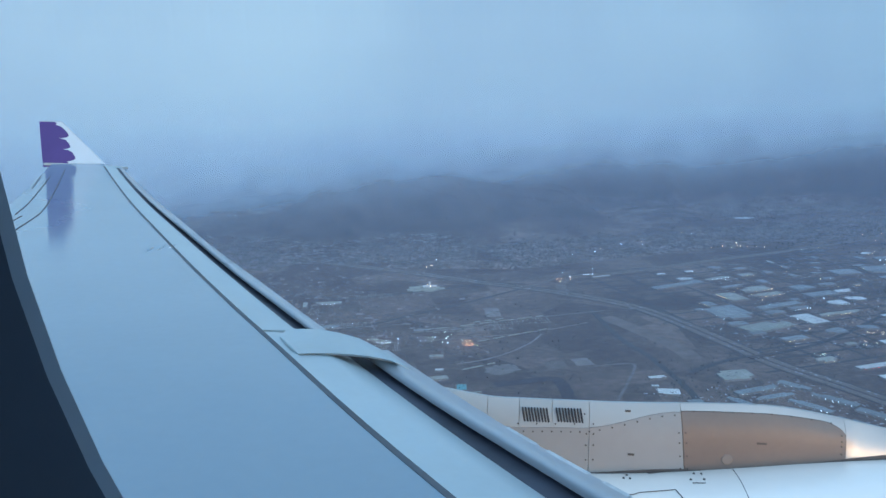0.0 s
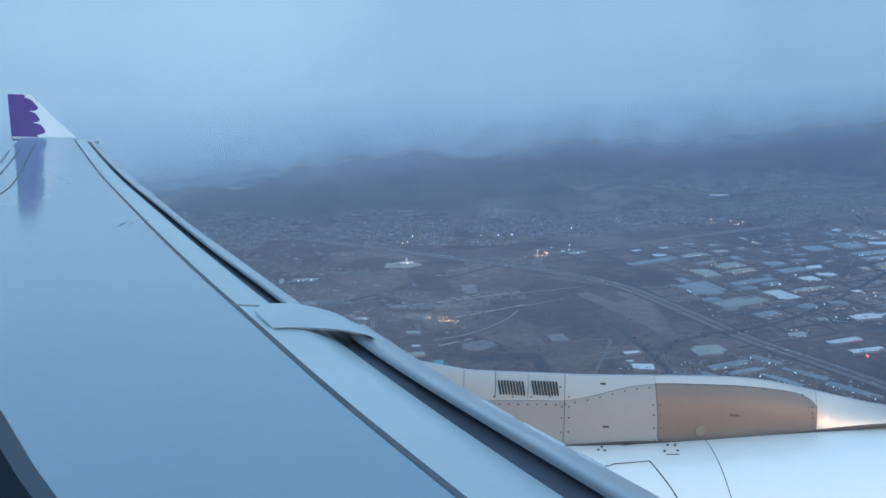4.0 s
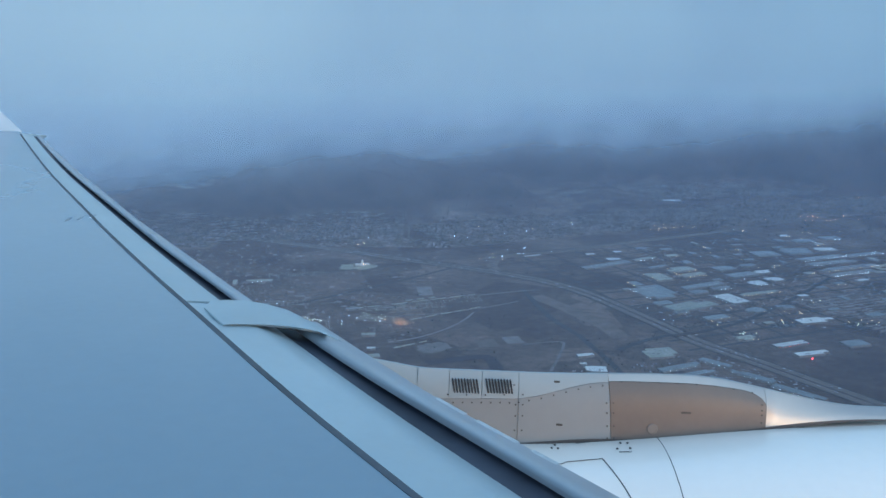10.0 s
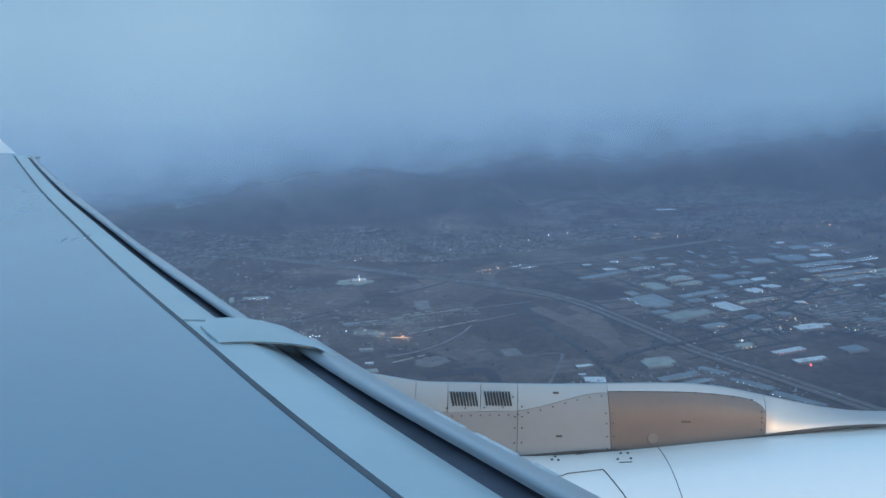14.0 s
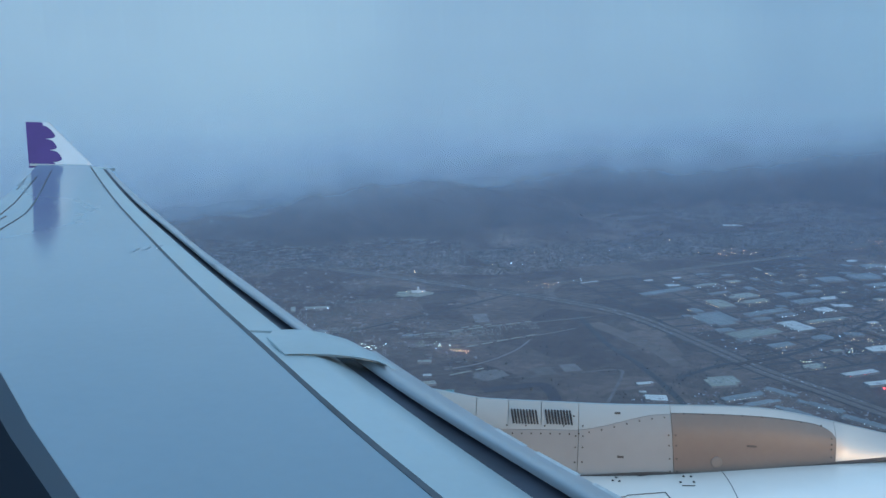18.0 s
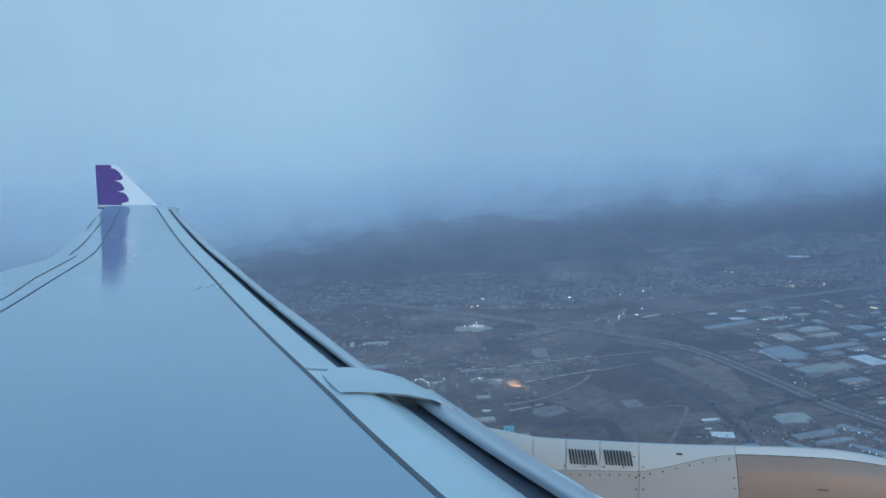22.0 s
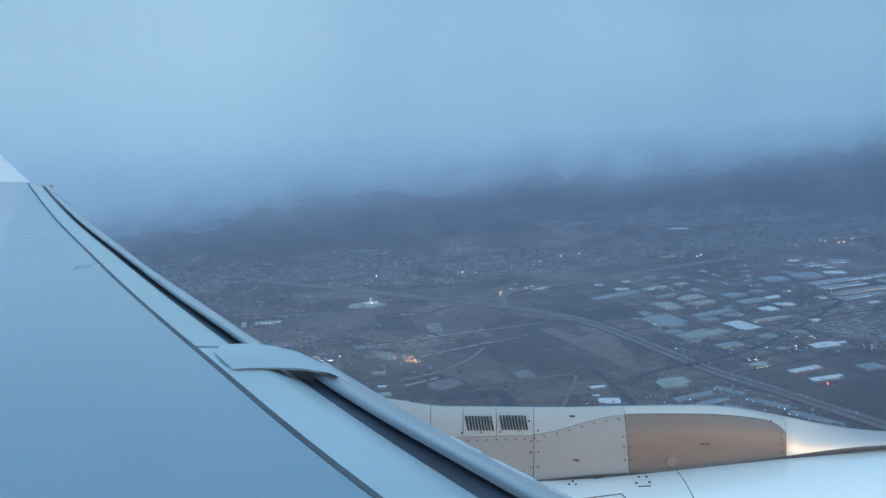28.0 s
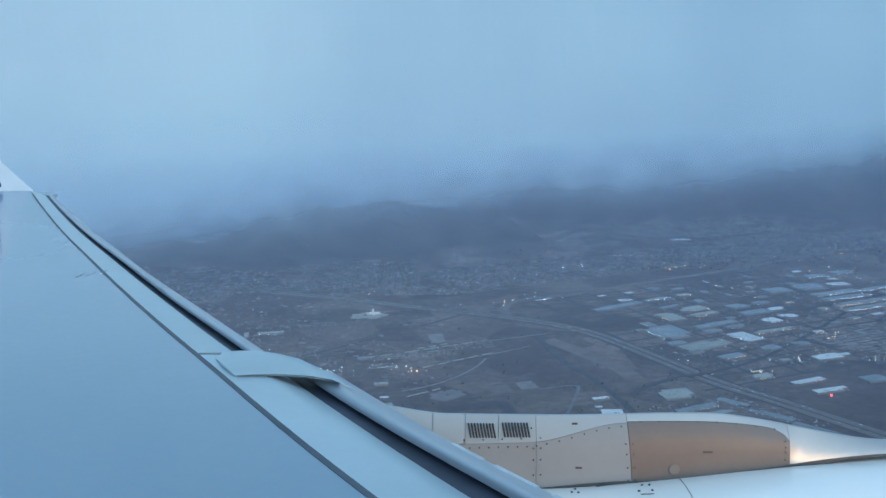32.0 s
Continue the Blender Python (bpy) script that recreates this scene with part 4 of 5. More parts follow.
# beside the open field
for row in ((586, 1337, 68, 50, 27, P, ""), (728, 1359, 140, 83, -67, G, "w"), (682, 1533, 92, 20, 40, G, "w"), (746, 1575, 62, 20, -30, G, "w"),
            (712, 1507, 80, 17, 40, G, ""), (652, 1466, 46, 18, -33, G, ""), (810, 1521, 82, 19, -30, G, "w"), (769, 1478, 80, 19, -31, G, "w"),
            (881, 1461, 93, 20, -32, G, "w"), (842, 1417, 81, 19, -32, G, "w"), (643, 1605, 66, 52, 27, T, ""), (532, 1478, 40, 30, 12, P, "")):
    warehouse(*row[:5], roof=row[5], lit=row[6], seed=row[0])
for row in ((503, 1551, 34, 14, 30, P, ""), (549, 1419, 23, 18, 18, G, "w"), (581, 1442, 28, 17, 27, G, "w"), (563, 1396, 26, 16, 27, G, ""),
            (595, 1417, 22, 16, 27, G, ""), (505, 1502, 14, 10, 20, P, ""), (908, 1375, 50, 34, 30, G, ""), (735, 1242, 50, 21, -67, G, ""),
            (784, 1274, 36, 28, 20, P, "w"), (802, 1239, 40, 28, -67, G, "w"), (830, 1300, 36, 28, 22, G, ""), (866, 1322, 34, 30, 22, G, "")):
    warehouse(*row[:5], roof=row[5], lit=row[6], seed=row[0])
for row in ((851, 1261, 38, 22, 28, G, ""), (857, 1225, 30, 26, 22, G, "w"), (893, 1290, 36, 27, 22, G, ""), (808, 1376, 20, 9, -29, T, ""),
            (825, 1361, 18, 9, -29, T, ""), (790, 1390, 16, 9, -29, T, ""), (553, 1194, 165, 53, 28, G, ""), (556, 1121, 96, 26, 28, G, ""),
            (568, 1087, 96, 18, 28, G, ""), (639, 1166, 60, 24, 28, G, ""), (653, 1132, 60, 19, 28, G, ""), (698, 1172, 58, 20, -70, G, "")):
    warehouse(*row[:5], roof=row[5], lit=row[6], seed=row[0])
# across the freeway
for row in ((618, 2231, 80, 50, -55, T, "aa"), (672, 2332, 86, 46, 40, T, "aa"), (703, 2278, 88, 30, 40, T, "aa"), (615, 2070, 115, 90, -55, G, "w"),
            (702, 1967, 130, 56, 46, T, ""), (796, 2056, 79, 50, -50, P, "ww"), (866, 2130, 120, 20, 36, T, "a"), (868, 2232, 48, 40, 40, P, "w"),
            (914, 2286, 46, 34, 30, P, ""), (731, 2169, 132, 28, 43, G, ""), (722, 2101, 49, 28, 40, G, ""), (777, 2155, 55, 24, 40, G, "w")):
    warehouse(*row[:5], roof=row[5], lit=row[6], seed=row[0])
for row in ((470, 2334, 170, 34, 47, G, ""), (572, 2445, 90, 22, 45, T, "w"), (612, 2350, 70, 18, 45, G, ""), (891, 2365, 50, 28, 35, P, ""),
            (856, 2435, 50, 28, 35, G, ""), (791, 2382, 60, 44, 40, G, ""), (835, 2318, 90, 40, 40, G, ""), (1073, 2599, 165, 34, 37, G, "ww"),
            (1092, 2541, 165, 30, 36, G, "ww"), (1126, 2484, 200, 30, 37, G, "aw"), (1126, 2421, 165, 26, 38, G, "ww"), (1200, 2682, 140, 26, 38, G, "ww")):
    warehouse(*row[:5], roof=row[5], lit=row[6], seed=row[0])
for row in ((916, 2612, 76, 60, 30, G, ""), (1012, 2677, 96, 78, 25, G, ""), (1052, 2851, 75, 45, 25, G, "w"), (1099, 2726, 66, 42, 20, P, ""),
            (1141, 2920, 70, 50, 25, G, "w"), (968, 1923, 92, 36, 30, P, ""), (845, 1968, 48, 34, 42, G, ""), (914, 2016, 40, 28, 25, G, ""),
            (757, 1884, 62, 28, 40, G, "a"), (896, 1733, 80, 20, 38, P, "r"), (931, 1685, 75, 20, 32, P, ""), (812, 1748, 46, 28, 36, T, "a")):
    warehouse(*row[:5], roof=row[5], lit=row[6], seed=row[0])
# yards of the open land, and blocks beyond
for row in ((1023, 1774, 51, 34, 31, G, ""), (621, 3607, 80, 40, 20, P, ""), (95, 1426, 48, 20, 32, T, ""), (216, 1347, 20, 8, 20, T, ""),
            (198, 1376, 16, 7, 22, T, ""), (84, 1474, 18, 12, 20, P, ""), (-400, 1899, 70, 20, 25, T, "w"), (-453, 1865, 50, 12, -61, T, ""),
            (-290, 1690, 60, 24, 28, G, "w"), (46, 1555, 30, 16, 22, T, ""), (2, 1462, 34, 14, 28, G, ""), (-68, 1368, 20, 12, 30, P, "")):
    warehouse(*row[:5], roof=row[5], lit=row[6], seed=row[0])
for row in ((-208, 1582, 30, 12, 28, G, ""), (-167, 1477, 48, 14, 32, G, ""), (-60, 1725, 34, 12, 28, G, ""), (104, 714, 46, 12, 70, G, ""),
            (167, 703, 22, 12, 55, P, ""), (184, 737, 28, 12, 58, G, ""), (204, 719, 26, 14, 56, P, ""), (54, 702, 18, 9, 32, G, ""),
            (-1, 844, 16, 9, 5, P, ""), (245, 2392, 60, 9, 44, P, ""), (1390, 3015, 90, 40, 25, P, ""), (1974, 3189, 150, 50, 20, P, "")):
    warehouse(*row[:5], roof=row[5], lit=row[6], seed=row[0] + 3000)


# filler blocks of the same industrial grid, farther from the flight path
rng = random.Random(11)
taken = [(o.matrix_basis.translation.x, o.matrix_basis.translation.y) for o in scene.objects if o.name.startswith("warehouse")]
made = 0
for k in range(4000):
    u, v = rng.uniform(0, 900), rng.uniform(-120, 900)
    x, y = 640 + u * 0.80 - v * 0.30, 1750 + u * 0.60 + v * 0.80
    if x > 1500 or y > 2950 or made >= 48 or any(math.hypot(x - a, y - b) < 62 for a, b in taken):
        continue
    if y < 1.02 * 1830 and x < 760:
        continue
    l = rng.uniform(24, 46)
    warehouse(x, y, l, rng.uniform(0.4, 0.7) * l, rng.choice((37, 37, -53)) + rng.uniform(-3, 3), roof=rng.choice((G, G, T, P)), lit=rng.choice(("", "", "", "", "", "w", "a")), seed=k)
    taken.append((x, y))
    made += 1

# ---- water ----


def basin(name, x, y, l, w, turn, mat, label, rim=3.0, rounded=0.0, high=1.6):
    """A pond held by a raised pale bank."""
    top = new(name)
    top.matrix_basis = pose(x, y, 0.1, 0, 0, turn)
    tagged(top, label, "pond")

    def outline(grow, z):
        pts = []
        for i in range(40):
            a = 2 * math.pi * (i + 0.5) / 40
            c, s = math.cos(a), math.sin(a)
            e = 2 / (2.6 if rounded else 24)
            pts.append(((l / 2 + grow) * abs(c) ** e * (1 if c > 0 else -1), (w / 2 + grow) * abs(s) ** e * (1 if s > 0 else -1), z))
        return pts

    ring = outline(rim * 1.6, 0) + outline(rim, high) + outline(0, high) + outline(-1.5, 0.4)
    faces = [(40 * k + i, 40 * k + (i + 1) % 40, 40 * k + 40 + (i + 1) % 40, 40 * k + 40 + i) for k in range(3) for i in range(40)]
    part("bank", flat_mesh("bank", ring, faces), SOIL_PALE, top, "pale raised bank")
    part("water_surface", flat_mesh("water_surface", outline(-0.6, 0.8), [tuple(range(40))]), mat, top)
    return top


basin("reservoir", 4, 1051, 120, 112, -65, WATER_DARK, "dark square reservoir with pale concrete rim", 2.2)
basin("pond", -65, 969, 52, 20, 25, SOIL_TAN, "small drained oval pond with white rim", 2.4, 1)
basin("pond", -122, 938, 62, 30, 28, WATER_DARK, "dark shallow settling pond", 0.8)
basin("pond", 161, 1342, 50, 38, -68, WATER_TURQUOISE, "bright turquoise lined pond on open land", 0.7)
basin("pond", 158, 1399, 32, 20, -68, WATER_TURQUOISE, "small bright turquoise lined pond", 0.7)

# ---- lamps of the yards and streets ----


def pole_mesh():
    n = 5
    verts = [(0.18 * math.cos(2 * math.pi * i / n), 0.18 * math.sin(2 * math.pi * i / n), z) for z in (0, 6.2) for i in range(n)]
    return flat_mesh("pole", verts, [(i, (i + 1) % n, (i + 1) % n + n, i + n) for i in range(n)])


POLE = pole_mesh()
POLE.materials.append(UNIT_GREY)


def street_lamp(x, y, mat, label, r=1.0, group="street lamps"):
    ob = new("street_lamp")
    ob.location = (x, y, hill(x, y))
    tagged(ob, label, "street lamp", group)
    part("pole", POLE, UNIT_GREY, ob)
    head = part("lamp_head", lamp_of(mat, round(r * 0.8, 2)), mat, ob)
    head.location = (0, 0, 6.6)


rng = random.Random(5)
CLUSTERS = ((-110, 1610, 60, 26, 30, LAMP_GREEN, "pale green-white yard lamp on a pole", 1.2), (10, 1668, 45, 30, 26, LAMP_GREEN, "pale green-white yard lamp on a pole", 1.2),
            (95, 1640, 32, 18, 26, LAMP_ORANGE, "orange yard lamp on a pole", 1.2), (-65, 1136, 18, 10, 16, LAMP_AMBER, "amber yard lamp on a pole", 0.9),
            (130, 2335, 40, 50, 18, LAMP_ORANGE, "orange lamp beside the freeway ramps", 1.3), (200, 2400, 60, 60, 12, LAMP_WHITE, "white lamp beside the freeway ramps", 1.3),
            (1120, 3290, 140, 60, 12, LAMP_ORANGE, "orange street lamp among houses", 1.8), (625, 2960, 90, 50, 12, LAMP_AMBER, "amber street lamp among houses", 1.7),
            (-213, 2140, 26, 12, 7, LAMP_AMBER, "amber floodlight by a pale hall", 1.5), (930, 1960, 30, 18, 16, LAMP_AMBER, "amber car-park lamp on a pole", 1.1),
            (-300, 1720, 80, 40, 10, LAMP_WHITE, "white yard lamp on a pole", 1.0))
for cx, cy, sx, sy, n, mat, label, r in CLUSTERS:
    for k in range(n):
        pale = mat is LAMP_GREEN and rng.random() < 0.45
        street_lamp(cx + rng.gauss(0, sx * 0.6), cy + rng.gauss(0, sy * 0.6), LAMP_WHITE if pale else mat, "small white yard lamp on a pole" if pale else label, r * rng.choice((0.25, 0.3, 0.4, 0.65)))
for k in range(26):
    u, v = rng.uniform(0, 800), rng.uniform(-60, 700)
    x, y = 640 + u * 0.80 - v * 0.30, 1750 + u * 0.60 + v * 0.80
    if hill(x, y) == 0 and y < 3000:
        street_lamp(x, y, rng.choice((LAMP_WHITE, LAMP_WHITE, LAMP_AMBER)), "street lamp on a pole among warehouses", rng.uniform(0.4, 0.8))
for k in range(14):
    s = rng.random()
    street_lamp(-393 + 900 * s, 2340 + 900 * s * s + rng.uniform(10, 160), rng.choice((LAMP_WHITE, LAMP_AMBER)), "street lamp beside the freeway", rng.uniform(0.7, 1.3))
street_lamp(925, 1640, LAMP_RED, "red sign lamp on a pole", 2.4)

# ---- a pale hall with floodlights ----
hall = new("hall")
hall.matrix_basis = pose(-205, 2146, 1.2, 0, 0, 25)
tagged(hall, "pale cross-shaped hall lit by floodlights", "hall")
part("nave", box_mesh("nave", 40, 10, 5, 0.4), ROOF_WHITE, hall)
part("wing_block", box_mesh("wing_block", 10, 26, 4, 0.4), ROOF_WHITE, hall)
part("tower", box_mesh("tower", 6, 6, 15, 0.4), ROOF_WHITE, hall)

# ---- houses, trees and scrap yard: too many to count ----


def scatter_boxes(name, places, mat, label, category, gable=True):
    """Many small blocks with pitched tops, joined: rows of x, y, turn, length, width, height."""
    a = np.array(places)
    c, s = np.cos(a[:, 2]), np.sin(a[:, 2])
    base = np.array([(-1, -1), (1, -1), (1, 1), (-1, 1)], float) / 2
    v = np.zeros((len(a), 10, 3))
    z0 = np.array([hill(x, y) for x, y in a[:, :2]])
    corners = [(bx, by, 0.0) for bx, by in base] + [(bx, by, 0.62) for bx, by in base] + [(-0.5, 0, 1.0), (0.5, 0, 1.0)]
    for i, (bx, by, bz) in enumerate(corners):
        lx, ly = bx * a[:, 3], by * a[:, 4]
        v[:, i, 0], v[:, i, 1], v[:, i, 2] = a[:, 0] + lx * c - ly * s, a[:, 1] + lx * s + ly * c, z0 + bz * a[:, 5]
    quads = [(0, 1, 5, 4), (2, 3, 7, 6), (4, 5, 9, 8), (6, 7, 8, 9)]
    tris = [(1, 2, 6, 9, 5), (3, 0, 4, 8, 7)]
    faces = [tuple(10 * k + i for i in f) for k in range(len(a)) for f in quads + tris]
    ob = part(name, flat_mesh(name, v.reshape(-1, 3), faces), mat)
    return tagged(ob, label, category, kind="stuff")


def rows_of_houses(rng, cx, cy, along, across, turn, pitch=13.0, street=34.0, keep=0.85):
    out = []
    t = radians(turn)
    for j in range(int(across / street)):
        for side in (0, 12.5):
            for i in range(int(along / pitch)):
                if rng.random() > keep:
                    continue
                u, v = i * pitch - along / 2 + rng.uniform(-1.5, 1.5), j * street + side - across / 2 + rng.uniform(-1, 1)
                x, y = cx + u * math.cos(t) - v * math.sin(t), cy + u * math.sin(t) + v * math.cos(t)
                out.append((x, y, t + rng.uniform(-0.05, 0.05), rng.uniform(8.5, 12), rng.uniform(5.5, 7.5), rng.uniform(3.0, 4.5)))
    return out


rng = random.Random(21)
houses = []
for block in ((-560, 2650, 620, 420, 18), (60, 2800, 560, 420, 40), (520, 3150, 520, 360, 42), (930, 3420, 600, 380, 40), (-1050, 2450, 500, 500, 10),
              (1350, 3700, 500, 420, 30), (-250, 2480, 420, 160, 12), (330, 3000, 420, 330, 40), (700, 3950, 620, 420, 38), (1150, 4250, 700, 520, 36), (700, 3350, 420, 260, 40)):
    houses += rows_of_houses(rng, *block)
houses = [h for h in houses if hill(h[0], h[1]) < 30]
scatter_boxes("housing", houses, HOUSE_ROOF, "rows of small suburban houses with brown roofs", "houses")
trailers = []
for block in ((1530, 2560, 560, 420, 40), (1950, 2600, 520, 520, 25), (1450, 2330, 480, 260, 40)):
    trailers += [(x, y, t, l * 1.5, w * 0.8, z * 0.7) for x, y, t, l, w, z in rows_of_houses(rng, *block, pitch=11, street=26, keep=0.95)]
scatter_boxes("trailer_park", trailers, ROOF_TAN, "rows of pale mobile homes", "houses")
sheds = []
for k in range(260):
    x, y = rng.gauss(-160, 230), rng.gauss(1560, 200)
    if x < 150:
        sheds.append((x, y, radians(28 + rng.choice((0, 90))), rng.uniform(5, 16), rng.uniform(4, 7), rng.uniform(2.5, 4.5)))
for k in range(380):
    x, y = rng.gauss(-620, 260), rng.gauss(1900, 240)
    sheds.append((x, y, radians(20 + rng.choice((0, 90))), rng.uniform(5, 14), rng.uniform(4, 7), rng.uniform(2.5, 4.5)))
vans = []
for cx, cy, n, step in ((-560, 1850, 26, 5.2), (-430, 1770, 22, 6.0), (-250, 1705, 30, 4.6), (60, 1765, 34, 5.6), (-330, 1985, 24, 6.4), (-90, 1560, 20, 5.0), (-680, 1700, 26, 6.0), (150, 1850, 22, 7.0)):
    for row in range(3):
        for k in range(n):
            if rng.random() < 0.7:
                u, v = (k - n / 2) * step, row * 17 + rng.uniform(-1, 1)
                c, s = math.cos(radians(26)), math.sin(radians(26))
                vans.append((cx + u * c - v * s, cy + u * s + v * c, radians(116), rng.choice((3.0, 5.5, 7.5)), 1.7, 1.9))
scatter_boxes("parked_trailers", vans, ROOF_TAN, "rows of pale parked lorry trailers in yards", "vehicles")
scatter_boxes("sheds", sheds, HOUSE_ROOF, "scattered grey sheds and trailers in yards", "sheds")
cars = []
for k in range(1500):
    u, v = rng.uniform(-0.5, 0.5), int(rng.uniform(-9, 9)) / 18
    a = radians(-63)
    lx, ly = u * 140, v * 112 + rng.uniform(-1.5, 1.5)
    cars.append((19 + lx * math.cos(a) - ly * math.sin(a), 773 + lx * math.sin(a) + ly * math.cos(a), a + rng.uniform(-0.6, 0.6) + 1.57, 4.2, 1.8, 1.4))
scatter_boxes("scrap_cars", cars, CAR_BODY, "rows of parked scrap cars in a yard", "cars")


# mobile homes beside the warehouses, and a far cluster of pale houses in the valley
court = [(x, y, t, l * 1.2, w * 0.6, z * 0.6) for x, y, t, l, w, z in rows_of_houses(rng, 1105, 2060, 230, 300, 37, pitch=8, street=19, keep=0.9)]
scatter_boxes("mobile_homes", court, HOUSE_ROOF, "tight rows of pale mobile homes", "houses")
valley = rows_of_houses(rng, -1600, 3430, 330, 330, 30, pitch=16, street=44, keep=0.8)
scatter_boxes("valley_houses", valley, ROOF_TAN, "pale houses scattered in the valley below the hills", "houses")


def scatter_trees(name, places, label):
    """Many small tree crowns, uneven and pointed, joined: rows of x, y, radius."""
    a = np.array(places)
    r = np.random.RandomState(3)
    n = len(a)
    z0 = np.array([hill(x, y) for x, y in a[:, :2]])
    v = np.zeros((n, 12, 3))
    for i in range(5):
        ang = 2 * math.pi * i / 5 + r.rand(n)
        for k, (zz, rr) in enumerate(((0.25, 0.7), (1.1, 1.0))):
            q = a[:, 2] * rr * r.uniform(0.6, 1.15, n)
            v[:, 5 * k + i, 0], v[:, 5 * k + i, 1] = a[:, 0] + q * np.cos(ang), a[:, 1] + q * np.sin(ang)
            v[:, 5 * k + i, 2] = z0 + a[:, 2] * (zz + r.uniform(-0.2, 0.2, n))
    v[:, 10], v[:, 11] = np.c_[a[:, 0], a[:, 1], z0], np.c_[a[:, 0], a[:, 1], z0 + a[:, 2] * r.uniform(1.6, 2.3, n)]
    f = []
    for i in range(5):
        j = (i + 1) % 5
        f += [(10, j, i), (i, j, 5 + j), (i, 5 + j, 5 + i), (5 + i, 5 + j, 11)]
    faces = [tuple(12 * k + i for i in t) for k in range(n) for t in f]
    ob = part(name, flat_mesh(name, v.reshape(-1, 3), faces), TREE_GREEN)
    return tagged(ob, label, "trees", kind="stuff")


trees = [(h[0] + rng.uniform(-9, 9), h[1] + rng.uniform(-9, 9), rng.uniform(1.6, 3.4)) for h in houses for _ in range(2) if rng.random() < 0.8]
trees += [(rng.gauss(-250, 330), rng.gauss(1620, 230), rng.uniform(1.2, 2.8)) for _ in range(700)]
for x0, y0, x1, y1, n in ((560, 1601, 1060, 2350, 260), (500, 1640, 640, 1290, 90), (640, 1290, 760, 1000, 80), (690, 1420, 620, 1560, 60), (640, 2000, 1150, 2560, 300),
                          (580, 1170, 720, 1010, 60), (-100, 2260, 320, 2140, 120)):
    trees += [(x0 + (x1 - x0) * s + rng.gauss(0, 14), y0 + (y1 - y0) * s + rng.gauss(0, 18), rng.uniform(0.9, 2.2)) for s in (rng.random() for _ in range(n))]
scatter_trees("trees", trees, "small dark trees along streets and gardens")


# ---- streets, yards and traffic ----


def ribbons(name, lines, mat, label, category, lift=0.25):
    """Many straight strips of ground joined: rows of x0, y0, x1, y1, width."""
    verts, faces = [], []
    for x0, y0, x1, y1, wide in lines:
        n = max(2, int(math.hypot(x1 - x0, y1 - y0) / 60))
        d = Vector((x1 - x0, y1 - y0)).normalized()
        k = len(verts)
        for i in range(n + 1):
            x, y = x0 + (x1 - x0) * i / n, y0 + (y1 - y0) * i / n
            for s in (-0.5, 0.5):
                px, py = x - d.y * wide * s, y + d.x * wide * s
                verts.append((px, py, hill(px, py) + lift))
        faces += [(k + 2 * i, k + 2 * i + 1, k + 2 * i + 3, k + 2 * i + 2) for i in range(n) if max(verts[k + 2 * i + j][2] for j in range(4)) < 8]
    ob = part(name, flat_mesh(name, verts, faces), mat)
    return tagged(ob, label, category, kind="stuff")


def turned(cx, cy, u, v, deg):
    t = radians(deg)
    return cx + u * math.cos(t) - v * math.sin(t), cy + u * math.sin(t) + v * math.cos(t)


rng = random.Random(8)
lines = []
for cx, cy, along_m, across, turn in ((-560, 2650, 620, 420, 18), (60, 2800, 560, 420, 40), (520, 3150, 520, 360, 42), (930, 3420, 600, 380, 40), (-1050, 2450, 500, 500, 10)):
    for j in range(int(across / 34)):
        v = j * 34 - 10 - across / 2
        lines.append((*turned(cx, cy, -along_m / 2, v, turn), *turned(cx, cy, along_m / 2, v, turn), 6.5))
    for j in range(5):
        u = along_m * (j / 4 - 0.5)
        lines.append((*turned(cx, cy, u, -across / 2, turn), *turned(cx, cy, u, across / 2, turn), 4))
ribbons("house_streets", lines, CONCRETE, "pale streets between rows of houses", "streets", 0.9)
lines = []
for k in range(150):
    x, y = rng.gauss(-230, 300), rng.gauss(1620, 260)
    deg = 28 + rng.choice((0, 0, 0, 90)) + rng.uniform(-8, 8)
    half = rng.uniform(12, 70)
    lines.append((*turned(x, y, -half, 0, deg), *turned(x, y, half, 0, deg), rng.uniform(2, 9)))
for k in range(60):
    x, y = rng.uniform(150, 520), rng.uniform(900, 1650)
    deg = rng.uniform(0, 60)
    half = rng.uniform(6, 26)
    lines.append((*turned(x, y, -half, 0, deg), *turned(x, y, half, 0, deg), rng.uniform(1.5, 5)))
ribbons("dirt_lanes", lines, SOIL_TAN, "faint dirt lanes and scraped strips between yards", "tracks", 0.3)
lines = []
for k in range(16):
    v = -120 + 62 * k
    lines.append((*turned(640, 1750, -20, v, 37), *turned(640, 1750, 900, v, 37), 8))
for k in range(10):
    u = 40 + 95 * k
    lines.append((*turned(640, 1750, u, -120, 37), *turned(640, 1750, u, 800, 37), 8))
ribbons("warehouse_streets", lines, ASPHALT, "dark streets between warehouses", "streets", 0.35)

# freight trains on the sidings: pale wagons in a row
WAGON = box_mesh("wagon", 9.0, 2.0, 2.2, 0.15, 0.6)
BOGIE = box_mesh("bogie", 6.8, 1.5, 0.6)


